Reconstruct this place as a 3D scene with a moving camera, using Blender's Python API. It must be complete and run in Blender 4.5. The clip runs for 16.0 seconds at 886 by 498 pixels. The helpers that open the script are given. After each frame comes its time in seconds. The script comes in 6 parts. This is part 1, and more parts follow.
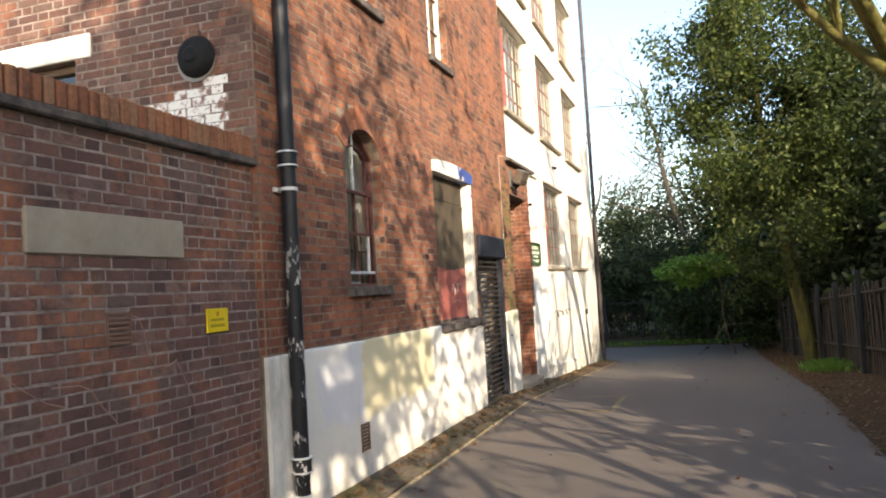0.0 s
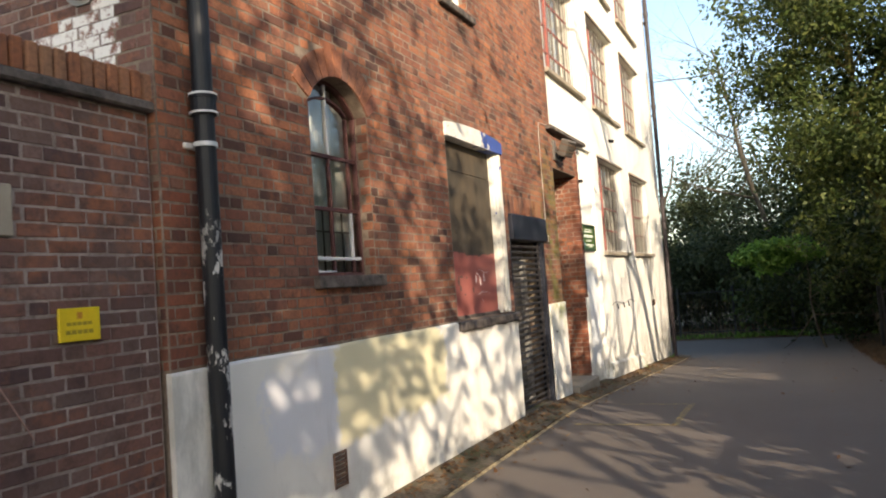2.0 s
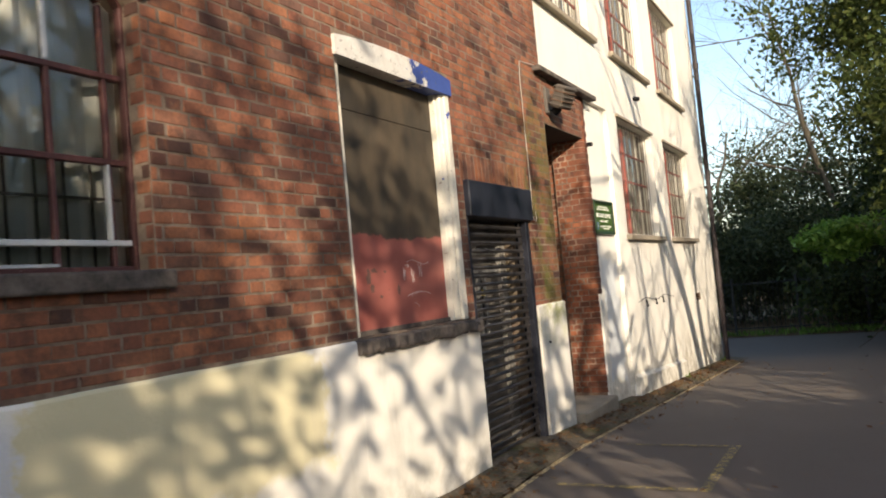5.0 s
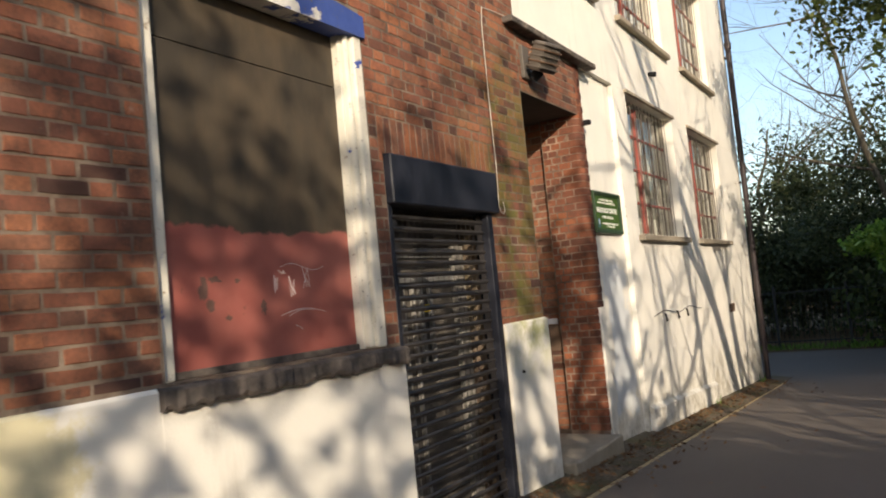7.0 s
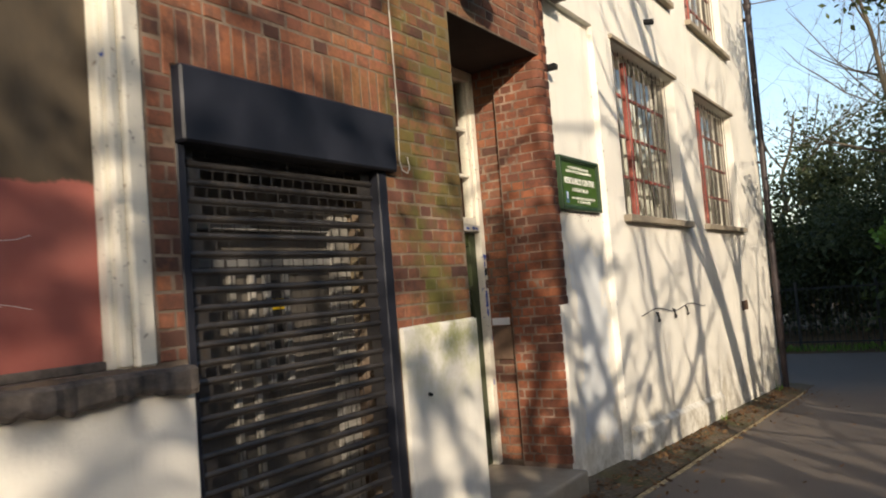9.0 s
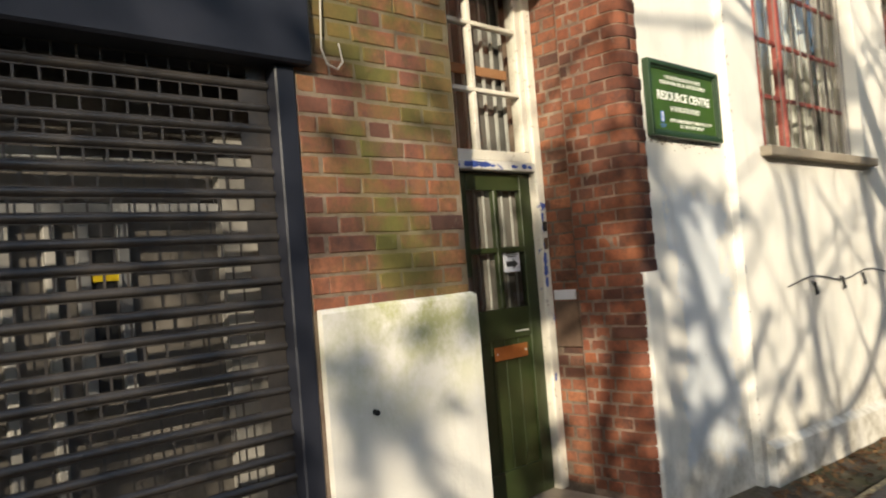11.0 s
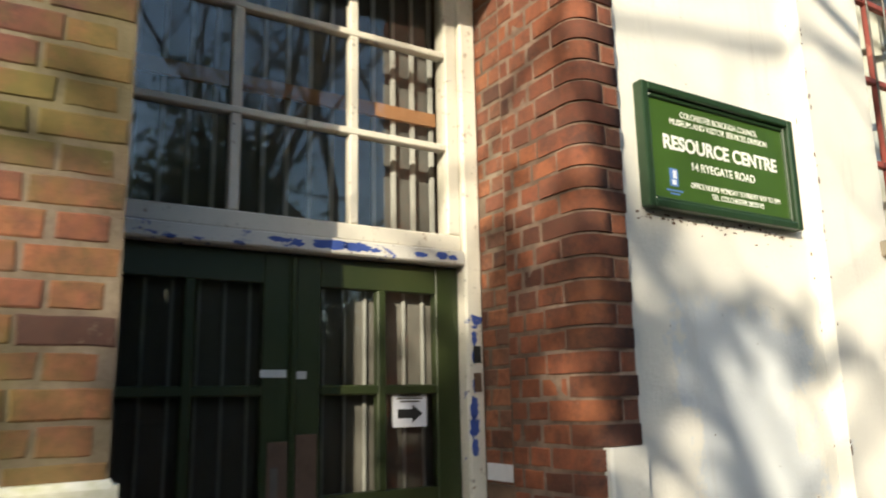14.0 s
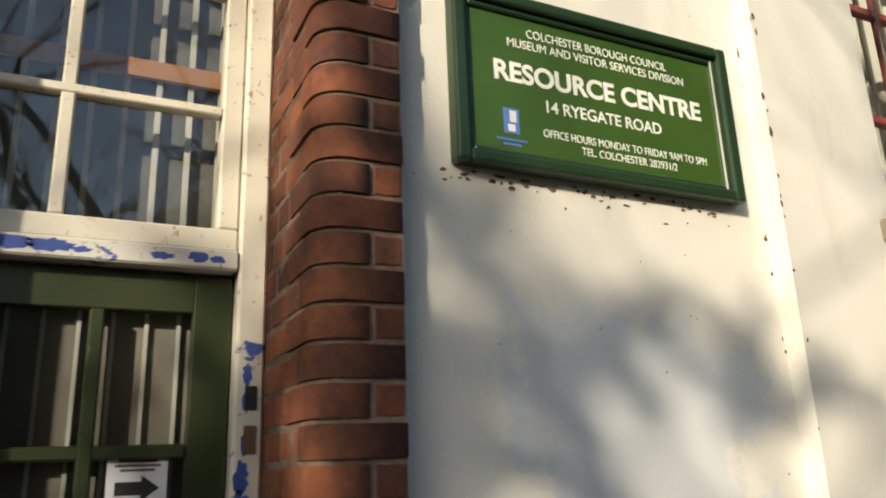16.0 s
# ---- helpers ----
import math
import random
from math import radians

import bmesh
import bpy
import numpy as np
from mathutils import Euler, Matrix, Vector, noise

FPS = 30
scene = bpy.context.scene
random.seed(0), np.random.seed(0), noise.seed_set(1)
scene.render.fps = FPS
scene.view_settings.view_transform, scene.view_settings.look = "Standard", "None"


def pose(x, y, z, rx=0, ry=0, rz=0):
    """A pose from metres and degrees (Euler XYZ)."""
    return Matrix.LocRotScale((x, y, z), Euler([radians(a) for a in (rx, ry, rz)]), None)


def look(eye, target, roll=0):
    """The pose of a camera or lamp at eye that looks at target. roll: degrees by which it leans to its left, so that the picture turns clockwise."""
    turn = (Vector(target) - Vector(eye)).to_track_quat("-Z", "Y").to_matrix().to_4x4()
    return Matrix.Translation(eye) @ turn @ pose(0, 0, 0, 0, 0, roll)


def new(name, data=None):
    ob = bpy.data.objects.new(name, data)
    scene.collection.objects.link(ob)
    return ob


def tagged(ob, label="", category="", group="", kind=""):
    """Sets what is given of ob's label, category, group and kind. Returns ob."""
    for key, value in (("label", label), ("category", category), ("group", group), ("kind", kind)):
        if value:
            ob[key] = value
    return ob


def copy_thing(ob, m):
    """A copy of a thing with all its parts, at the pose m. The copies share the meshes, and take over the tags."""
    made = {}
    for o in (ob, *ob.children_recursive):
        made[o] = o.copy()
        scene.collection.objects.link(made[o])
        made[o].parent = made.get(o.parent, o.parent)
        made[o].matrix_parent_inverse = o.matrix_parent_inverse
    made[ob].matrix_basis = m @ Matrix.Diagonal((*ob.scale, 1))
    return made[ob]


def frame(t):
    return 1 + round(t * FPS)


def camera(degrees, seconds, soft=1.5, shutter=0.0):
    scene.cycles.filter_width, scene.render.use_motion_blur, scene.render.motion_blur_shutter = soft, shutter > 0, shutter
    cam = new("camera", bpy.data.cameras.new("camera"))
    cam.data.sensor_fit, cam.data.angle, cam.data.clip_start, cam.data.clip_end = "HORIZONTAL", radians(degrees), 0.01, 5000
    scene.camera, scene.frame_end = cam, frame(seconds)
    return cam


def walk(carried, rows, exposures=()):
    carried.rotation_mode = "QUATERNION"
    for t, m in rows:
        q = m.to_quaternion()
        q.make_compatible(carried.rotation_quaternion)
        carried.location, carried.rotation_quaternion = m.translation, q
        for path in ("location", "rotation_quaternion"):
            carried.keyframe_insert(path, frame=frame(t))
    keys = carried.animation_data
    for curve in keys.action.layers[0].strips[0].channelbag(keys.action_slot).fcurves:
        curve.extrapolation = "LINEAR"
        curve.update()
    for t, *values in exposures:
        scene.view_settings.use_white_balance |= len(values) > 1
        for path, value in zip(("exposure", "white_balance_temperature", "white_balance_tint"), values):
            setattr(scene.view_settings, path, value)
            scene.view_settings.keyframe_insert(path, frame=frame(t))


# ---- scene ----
cam = camera(60.6, 16.0, soft=1.9, shutter=0.4)
METRES, EYE, TILT, LEAN, TURN = 14.0, 1.75, 0.0, 0.0, 19.0
ROWS = [
    (0.0, 0.0, 0.0, 0.0, 0.19, 3.16, 3.38),
    (0.5, 0.0098, 0.0292, -0.0004, 1.5, 3.19, 3.48),
    (1.0, 0.0212, 0.0596, -0.0018, 3.06, 3.12, 3.66),
    (1.5, 0.0299, 0.0892, -0.003, 4.27, 2.96, 3.87),
    (2.0, 0.0402, 0.1215, -0.0045, 5.7, 2.94, 4.22),
    (2.5, 0.0494, 0.1511, -0.0057, 6.84, 2.92, 4.46),
    (3.0, 0.059, 0.183, -0.0063, 7.91, 2.89, 4.68),
    (3.5, 0.0682, 0.2145, -0.0065, 8.62, 2.79, 4.79),
    (4.0, 0.0787, 0.2518, -0.0071, 8.97, 2.69, 4.94),
    (6.5, 0.123, 0.4306, -0.0105, 11.98, 3.56, 5.51),
    (7.0, 0.1313, 0.4649, -0.0114, 12.78, 3.79, 5.47),
    (7.5, 0.1388, 0.4958, -0.0133, 13.25, 3.91, 5.47),
    (8.0, 0.146, 0.5314, -0.0135, 13.28, 3.53, 4.96),
    (10.5, 0.1816, 0.6992, -0.0195, 21.94, 1.77, 4.5),
    (11.0, 0.1864, 0.7326, -0.0207, 27.42, 1.51, 4.67),
    (11.5, 0.1883, 0.7612, -0.0215, 32.7, 1.83, 4.72),
    (12.0, 0.1898, 0.7902, -0.0211, 38.09, 2.95, 4.3),
    (12.5, 0.1911, 0.8152, -0.0211, 41.07, 5.24, 3.39),
    (13.0, 0.1908, 0.839, -0.0196, 40.86, 7.97, 2.17),
    (13.5, 0.1932, 0.8581, -0.0182, 39.99, 9.93, 1.25),
    (14.0, 0.1967, 0.8837, -0.0182, 39.22, 11.42, 1.15),
    (14.5, 0.1974, 0.908, -0.0192, 38.75, 12.51, 1.54),
    (15.0, 0.2014, 0.9319, -0.0192, 40.52, 12.98, 1.71),
    (15.5, 0.2014, 0.9542, -0.0199, 43.04, 14.05, 1.88),
    (16.0, 0.2, 0.9742, -0.0189, 45.51, 15.94, 1.96),
]
walk(cam, [(t, pose(0, 0, EYE, TILT, LEAN, TURN) @ pose(METRES * x, METRES * y, METRES * z, 90 + pitch, roll, yaw)) for t, x, y, z, yaw, pitch, roll in ROWS],
     [(0.0, 1.64, 6750, 10), (1.0, 1.48, 6750, 10), (4.0, 1.12, 6700, 10), (7.0, 0.73, 6700, 10), (8.5, 0.7, 6700, 10), (10.5, 0.95, 6550, 6), (12.0, 1.1, 6500, 4), (13.0, 1.5, 6400, 2), (14.0, 1.1, 6450, 3), (15.0, 0.82, 6500, 4), (16.0, 0.66, 6600, 5)])
# ---- world, sun ----
SUN_AZ, SUN_EL = 140.0, 20.0
world = bpy.data.worlds.new("world")
scene.world = world
world.use_nodes = True
wn = world.node_tree
sky = wn.nodes.new("ShaderNodeTexSky")
sky.sky_type, sky.sun_disc = "NISHITA", False
sky.sun_elevation, sky.sun_rotation = radians(SUN_EL), radians(SUN_AZ)
sky.air_density, sky.dust_density, sky.ozone_density = 1.0, 1.2, 1.0
wn.links.new(sky.outputs[0], wn.nodes["Background"].inputs[0])
wn.nodes["Background"].inputs[1].default_value = 0.15
sun_way = Vector((math.sin(radians(SUN_AZ)) * math.cos(radians(SUN_EL)), math.cos(radians(SUN_AZ)) * math.cos(radians(SUN_EL)), math.sin(radians(SUN_EL))))
sun = new("sun", bpy.data.lights.new("sun", "SUN"))
sun.data.energy, sun.data.angle, sun.data.color = 3.4, radians(0.45), (1.0, 0.85, 0.66)
sun.matrix_basis = look(sun_way * 60, (0, 0, 0))

# ---- materials ----


class Mat:
    """A node material with short calls for the usual nodes."""

    def __init__(self, name, rough=0.8, metal=0.0, color=(0.5, 0.5, 0.5), spec=0.5):
        self.m = bpy.data.materials.new(name)
        self.m.use_nodes = True
        self.t = self.m.node_tree
        self.b = self.t.nodes["Principled BSDF"]
        self.b.inputs["Roughness"].default_value = rough
        self.b.inputs["Metallic"].default_value = metal
        self.b.inputs["Specular IOR Level"].default_value = spec
        self.b.inputs["Base Color"].default_value = (*color, 1)
        self.pos = self.t.nodes.new("ShaderNodeNewGeometry").outputs["Position"]

    def link(self, a, b):
        self.t.links.new(a, b)

    def noise(self, scale, detail=4, rough=0.6, stretch=None, shift=None):
        n = self.t.nodes.new("ShaderNodeTexNoise")
        n.inputs["Scale"].default_value = scale
        n.inputs["Detail"].default_value = detail
        n.inputs["Roughness"].default_value = rough
        src = self.pos
        if stretch or shift:
            mp = self.t.nodes.new("ShaderNodeMapping")
            mp.inputs["Scale"].default_value = stretch or (1, 1, 1)
            mp.inputs["Location"].default_value = shift or (0, 0, 0)
            self.link(src, mp.inputs[0])
            src = mp.outputs[0]
        self.link(src, n.inputs["Vector"])
        return n.outputs["Fac"]

    def ramp(self, fac, *stops):
        r = self.t.nodes.new("ShaderNodeValToRGB")
        e = r.color_ramp.elements
        while len(e) < len(stops):
            e.new(0.5)
        for el, (p, c) in zip(e, stops):
            el.position = p
            el.color = (*c, 1) if isinstance(c, tuple) else (c, c, c, 1)
        self.link(fac, r.inputs[0])
        return r.outputs[0]

    def mix(self, fac, a, b, mode="MIX"):
        n = self.t.nodes.new("ShaderNodeMix")
        n.data_type, n.blend_type = "RGBA", mode
        for v, s in ((fac, n.inputs[0]), (a, n.inputs[6]), (b, n.inputs[7])):
            if isinstance(v, (int, float)):
                s.default_value = v
            elif isinstance(v, tuple):
                s.default_value = (*v, 1)
            else:
                self.link(v, s)
        return n.outputs[2]

    def math(self, op, a, b=0.0):
        n = self.t.nodes.new("ShaderNodeMath")
        n.operation = op
        for v, s in ((a, n.inputs[0]), (b, n.inputs[1])):
            if isinstance(v, (int, float)):
                s.default_value = v
            else:
                self.link(v, s)
        return n.outputs[0]

    def axis(self, i):
        s = self.t.nodes.new("ShaderNodeSeparateXYZ")
        self.link(self.pos, s.inputs[0])
        return s.outputs[i]

    def span(self, v, lo, hi, soft):
        """1 where lo < v < hi, with soft ends."""
        out = None
        for a, b in ((lo - soft, lo + soft), (hi + soft, hi - soft)):
            m = self.t.nodes.new("ShaderNodeMapRange")
            m.inputs[1].default_value, m.inputs[2].default_value = a, b
            self.link(v, m.inputs[0])
            out = m.outputs[0] if out is None else self.math("MULTIPLY", out, m.outputs[0])
        return out

    def rand(self):
        a = self.t.nodes.new("ShaderNodeObjectInfo").outputs["Random"]
        b = self.t.nodes.new("ShaderNodeNewGeometry").outputs["Random Per Island"]
        return self.math("FRACT", self.math("ADD", a, self.math("MULTIPLY", b, 7.31)))

    def color(self, c):
        self.link(c, self.b.inputs["Base Color"])
        return self

    def bump(self, h, strength=0.3, dist=0.01):
        n = self.t.nodes.new("ShaderNodeBump")
        n.inputs["Strength"].default_value, n.inputs["Distance"].default_value = strength, dist
        self.link(h, n.inputs["Height"])
        self.link(n.outputs[0], self.b.inputs["Normal"])
        return self

    def rough(self, v):
        self.link(v, self.b.inputs["Roughness"])
        return self


def brick_material(name, stops, soot, moss):
    m = Mat(name, 0.88, spec=0.25)
    c = m.ramp(m.rand(), *stops)
    c = m.mix(m.ramp(m.noise(42, 5), (0.35, 0.0), (0.75, 0.55)), c, (0.11, 0.06, 0.04))
    c = m.mix(m.ramp(m.noise(0.55, 5, 0.65), (0.44, 0.0), (0.68, soot)), c, (0.055, 0.035, 0.03))
    c = m.mix(m.ramp(m.noise(1.6, 6, 0.7, shift=(4, 2, 7)), (0.52, 0.0), (0.66, 0.5)), c, (0.42, 0.15, 0.06))
    c = m.mix(m.ramp(m.noise(5.5, 6, 0.75, shift=(1, 8, 3)), (0.50, 0.0), (0.68, 0.75)), c, (0.06, 0.038, 0.033))
    if moss:
        area = m.math("MULTIPLY", m.span(m.axis(1), 11.9, 13.0, 0.45), m.span(m.axis(2), 1.2, 3.6, 0.3))
        fac = m.math("MULTIPLY", area, m.ramp(m.math("ADD", m.noise(2.3, 5, 0.65), m.math("MULTIPLY", m.math("SUBTRACT", m.rand(), 0.5), 0.16)), (0.44, 0.0), (0.62, 0.84)))
        c = m.mix(fac, c, m.mix(m.noise(14, 5), (0.145, 0.14, 0.034), (0.07, 0.08, 0.022)))
    c = m.mix(m.ramp(m.noise(9, 6, 0.7), (0.66, 0.0), (0.8, 0.45)), c, (0.5, 0.42, 0.34))
    m.color(c)
    m.bump(m.noise(70, 6, 0.7), 0.55, 0.006)
    return m.m


BRICK = brick_material("brick_red", ((0.0, (0.075, 0.04, 0.033)), (0.2, (0.225, 0.087, 0.058)), (0.5, (0.31, 0.118, 0.068)), (0.8, (0.37, 0.148, 0.076)), (1.0, (0.18, 0.094, 0.07))), 0.66, True)
BRICK_G = brick_material("brick_brown", ((0.0, (0.085, 0.055, 0.055)), (0.3, (0.16, 0.085, 0.07)), (0.55, (0.21, 0.105, 0.082)), (0.8, (0.14, 0.098, 0.085)), (1.0, (0.25, 0.15, 0.12))), 0.35, False)
BRICK_P = brick_material("brick_orange", ((0.0, (0.11, 0.047, 0.034)), (0.3, (0.25, 0.08, 0.045)), (0.7, (0.33, 0.11, 0.055)), (1.0, (0.18, 0.065, 0.043))), 0.5, False)
COPING = brick_material("brick_coping", ((0.0, (0.26, 0.10, 0.05)), (0.5, (0.34, 0.14, 0.07)), (1.0, (0.30, 0.16, 0.09))), 0.25, False)



def mortar_material(name, clean, dirty, moss=False):
    m = Mat(name, 0.95, spec=0.15)
    c = m.mix(m.ramp(m.noise(2.4, 6, 0.7), (0.36, 0.0), (0.62, 1.0)), clean, dirty)
    c = m.mix(m.ramp(m.noise(17, 5, 0.7), (0.45, 0.0), (0.72, 0.7)), c, (0.10, 0.07, 0.055))
    if moss:
        area = m.math("MULTIPLY", m.span(m.axis(1), 11.9, 13.0, 0.45), m.span(m.axis(2), 1.2, 3.6, 0.3))
        c = m.mix(m.math("MULTIPLY", area, m.ramp(m.noise(2.3, 5, 0.65), (0.40, 0.0), (0.62, 0.75))), c, (0.13, 0.12, 0.05))
    return m.color(c).bump(m.noise(120, 4), 0.6, 0.004).m


MORTAR = mortar_material("mortar", (0.27, 0.215, 0.165), (0.145, 0.105, 0.08), True)
MORTAR_G = mortar_material("mortar_grey", (0.36, 0.30, 0.26), (0.20, 0.155, 0.135))
MORTAR_P = mortar_material("mortar_ruddy", (0.36, 0.26, 0.20), (0.12, 0.08, 0.06))

# painted render: white with grey and straw-coloured repaint patches on the dado, a grey-blue patch on the bay, green
# damp near the ground
m = Mat("painted_render", 0.75, spec=0.3)
c = m.mix(m.ramp(m.noise(1.3, 5, 0.6), (0.35, 0.0), (0.7, 1.0)), (0.80, 0.77, 0.70), (0.72, 0.70, 0.64))
wob = m.math("MULTIPLY", m.noise(2.6, 7, 0.7), 1.1)
yy, zz = m.math("ADD", m.axis(1), wob), m.math("ADD", m.axis(2), m.math("MULTIPLY", m.noise(1.6, 5, shift=(3, 1, 0)), 0.8))
c = m.mix(m.math("MULTIPLY", m.math("MULTIPLY", m.span(yy, 7.1, 9.0, 0.05), m.span(zz, 1.02, 2.4, 0.05)), 0.9), c, (0.66, 0.60, 0.38))
c = m.mix(m.math("MULTIPLY", m.math("MULTIPLY", m.span(yy, 6.3, 7.1, 0.05), m.span(zz, 1.1, 1.6, 0.05)), 0.7), c, (0.66, 0.67, 0.72))
c = m.mix(m.math("MULTIPLY", m.math("MULTIPLY", m.span(yy, 15.25, 15.95, 0.03), m.span(zz, 0.5, 2.25, 0.03)), 0.8), c, (0.62, 0.66, 0.70))
c = m.mix(m.math("MULTIPLY", m.span(m.axis(2), -0.9, 0.22, 0.3), m.ramp(m.noise(4.5, 6, 0.7), (0.42, 0.0), (0.68, 0.75))), c, (0.24, 0.2, 0.12))
c = m.mix(m.math("MULTIPLY", m.math("MULTIPLY", m.span(m.axis(1), 12.1, 12.95, 0.25), m.span(m.axis(2), 1.02, 1.6, 0.22)), m.ramp(m.noise(6, 6, 0.7), (0.40, 0.0), (0.62, 0.8))), c, (0.36, 0.37, 0.12))
c = m.mix(m.math("MULTIPLY", m.span(m.axis(1), 4.8, 5.3, 0.12), m.ramp(m.noise(3.2, 6, 0.7, stretch=(1, 1, 0.4)), (0.42, 0.0), (0.62, 0.6))), c, (0.33, 0.32, 0.28))
c = m.mix(m.ramp(m.noise(13, 7, 0.75), (0.70, 0.0), (0.76, 0.65)), c, (0.2, 0.17, 0.14))
c = m.mix(m.ramp(m.noise(3.5, 6, 0.7, stretch=(1, 1, 0.18)), (0.56, 0.0), (0.78, 0.4)), c, (0.38, 0.34, 0.28))
RENDER = m.color(c).bump(m.mix(0.35, m.noise(55, 5), m.noise(5, 4)), 0.35, 0.012).m

m = Mat("old_whitewash", 0.85, spec=0.2)
WHITEWASH = m.color(m.mix(m.ramp(m.noise(14, 6, 0.7), (0.50, 0.0), (0.60, 1.0)), (0.78, 0.76, 0.72), (0.24, 0.12, 0.09))).bump(m.noise(60, 5), 0.4, 0.005).m


def peeling(name, top, under, patch, amount):
    m = Mat(name, 0.6, spec=0.4)
    c = m.mix(m.ramp(m.noise(5, 4), (0.3, 0.0), (0.8, 1.0)), top, tuple(v * 0.82 for v in top))
    c = m.mix(m.ramp(m.noise(7, 7, 0.7, stretch=(1, 0.55, 1)), (amount, 0.0), (amount + 0.015, 1.0)), c, patch)
    c = m.mix(m.ramp(m.noise(19, 8, 0.75, shift=(5, 2, 7)), (0.62, 0.0), (0.645, 1.0)), c, under)
    c = m.mix(m.ramp(m.noise(34, 4, shift=(1, 9, 4)), (0.64, 0.0), (0.7, 0.7)), c, (0.13, 0.1, 0.08))
    return m.color(c).bump(m.noise(25, 6, 0.7), 0.35, 0.004).m


PAINT_WHITE = peeling("paint_white_peeling", (0.76, 0.72, 0.62), (0.34, 0.26, 0.18), (0.05, 0.09, 0.34), 0.655)
PAINT_FLAKY = peeling("paint_white_blue", (0.74, 0.72, 0.66), (0.42, 0.36, 0.3), (0.05, 0.09, 0.36), 0.555)
m = Mat("paint_head", 0.6, spec=0.4)
side_of = m.math("ADD", m.axis(1), m.math("MULTIPLY", m.math("SUBTRACT", m.noise(7, 6, 0.7), 0.5), 1.5))
c = m.mix(m.ramp(m.noise(9, 6, 0.7), (0.3, 0.0), (0.75, 1.0)), (0.70, 0.68, 0.63), (0.48, 0.45, 0.41))
c = m.mix(m.span(side_of, 9.95, 12.0, 0.02), c, m.mix(m.noise(12, 5), (0.03, 0.06, 0.22), (0.06, 0.10, 0.34)))
c = m.mix(m.ramp(m.noise(21, 7, 0.75, shift=(2, 5, 1)), (0.60, 0.0), (0.63, 1.0)), c, (0.14, 0.115, 0.10))
PAINT_HEAD = m.color(c).bump(m.noise(25, 6, 0.7), 0.35, 0.004).m
PAINT_RED = peeling("paint_red_metal", (0.31, 0.075, 0.06), (0.5, 0.4, 0.34), (0.46, 0.16, 0.12), 0.6)
PAINT_PLUM = peeling("paint_plum_window", (0.105, 0.04, 0.036), (0.24, 0.17, 0.14), (0.16, 0.062, 0.05), 0.58)

m = Mat("door_green", 0.42, spec=0.5)
c = m.mix(m.ramp(m.noise(3.5, 5, 0.65), (0.35, 0.0), (0.7, 1.0)), (0.022, 0.036, 0.01), (0.036, 0.046, 0.016))
c = m.mix(m.ramp(m.noise(17, 7, 0.7), (0.69, 0.0), (0.73, 0.6)), c, (0.3, 0.29, 0.22))
DOOR = m.color(c).bump(m.noise(40, 5, stretch=(1, 1, 0.15)), 0.25, 0.003).m

m = Mat("board_painted", 0.7, spec=0.3)
edge = m.math("ADD", m.axis(2), m.math("MULTIPLY", m.math("SUBTRACT", m.noise(4.5, 4), 0.5), 0.16))
c = m.mix(m.ramp(m.noise(2.6, 5, 0.6, stretch=(1, 1, 0.5)), (0.38, 0.0), (0.7, 1.0)), (0.05, 0.041, 0.03), (0.105, 0.078, 0.05))
red = m.mix(m.ramp(m.noise(2.6, 5), (0.35, 0.0), (0.7, 1.0)), (0.29, 0.085, 0.07), (0.36, 0.125, 0.10))
red = m.mix(m.ramp(m.noise(6.5, 6, 0.65, shift=(0, 4.1, 0.3)), (0.66, 0.0), (0.7, 0.75)), red, (0.12, 0.06, 0.045))
c = m.mix(m.span(edge, 0.0, 2.04, 0.008), c, red)
BOARD = m.color(c).bump(m.noise(30, 5), 0.15, 0.003).m

m = Mat("stone_dark", 0.9, spec=0.2)
c = m.mix(m.ramp(m.noise(8, 6, 0.7), (0.35, 0.0), (0.7, 1.0)), (0.05, 0.045, 0.042), (0.17, 0.14, 0.12))
STONE = m.color(c).bump(m.noise(22, 6, 0.7), 0.6, 0.012).m
m = Mat("concrete_panel", 0.9, spec=0.2)
CONCRETE = m.color(m.mix(m.ramp(m.noise(3, 6, 0.7), (0.35, 0.0), (0.7, 1.0)), (0.36, 0.31, 0.24), (0.26, 0.22, 0.17))).bump(m.noise(60, 5), 0.4, 0.005).m
m = Mat("concrete_lintel", 0.85, spec=0.2)
LINTEL = m.color(m.mix(m.ramp(m.noise(6, 6, 0.7), (0.35, 0.0), (0.7, 1.0)), (0.80, 0.78, 0.73), (0.66, 0.63, 0.58))).bump(m.noise(60, 5), 0.3, 0.004).m

m = Mat("asphalt", 0.82, spec=0.35)
c = m.mix(m.ramp(m.noise(160, 3, 0.7), (0.35, 0.0), (0.75, 1.0)), (0.096, 0.078, 0.064), (0.205, 0.172, 0.145))
c = m.mix(m.ramp(m.noise(0.7, 6, 0.65), (0.42, 0.0), (0.7, 0.6)), c, (0.155, 0.13, 0.112))
c = m.mix(m.ramp(m.noise(14, 6, 0.75), (0.68, 0.0), (0.74, 0.5)), c, (0.16, 0.11, 0.07))
ASPHALT = m.color(c).bump(m.noise(210, 3, 0.7), 0.6, 0.006).m

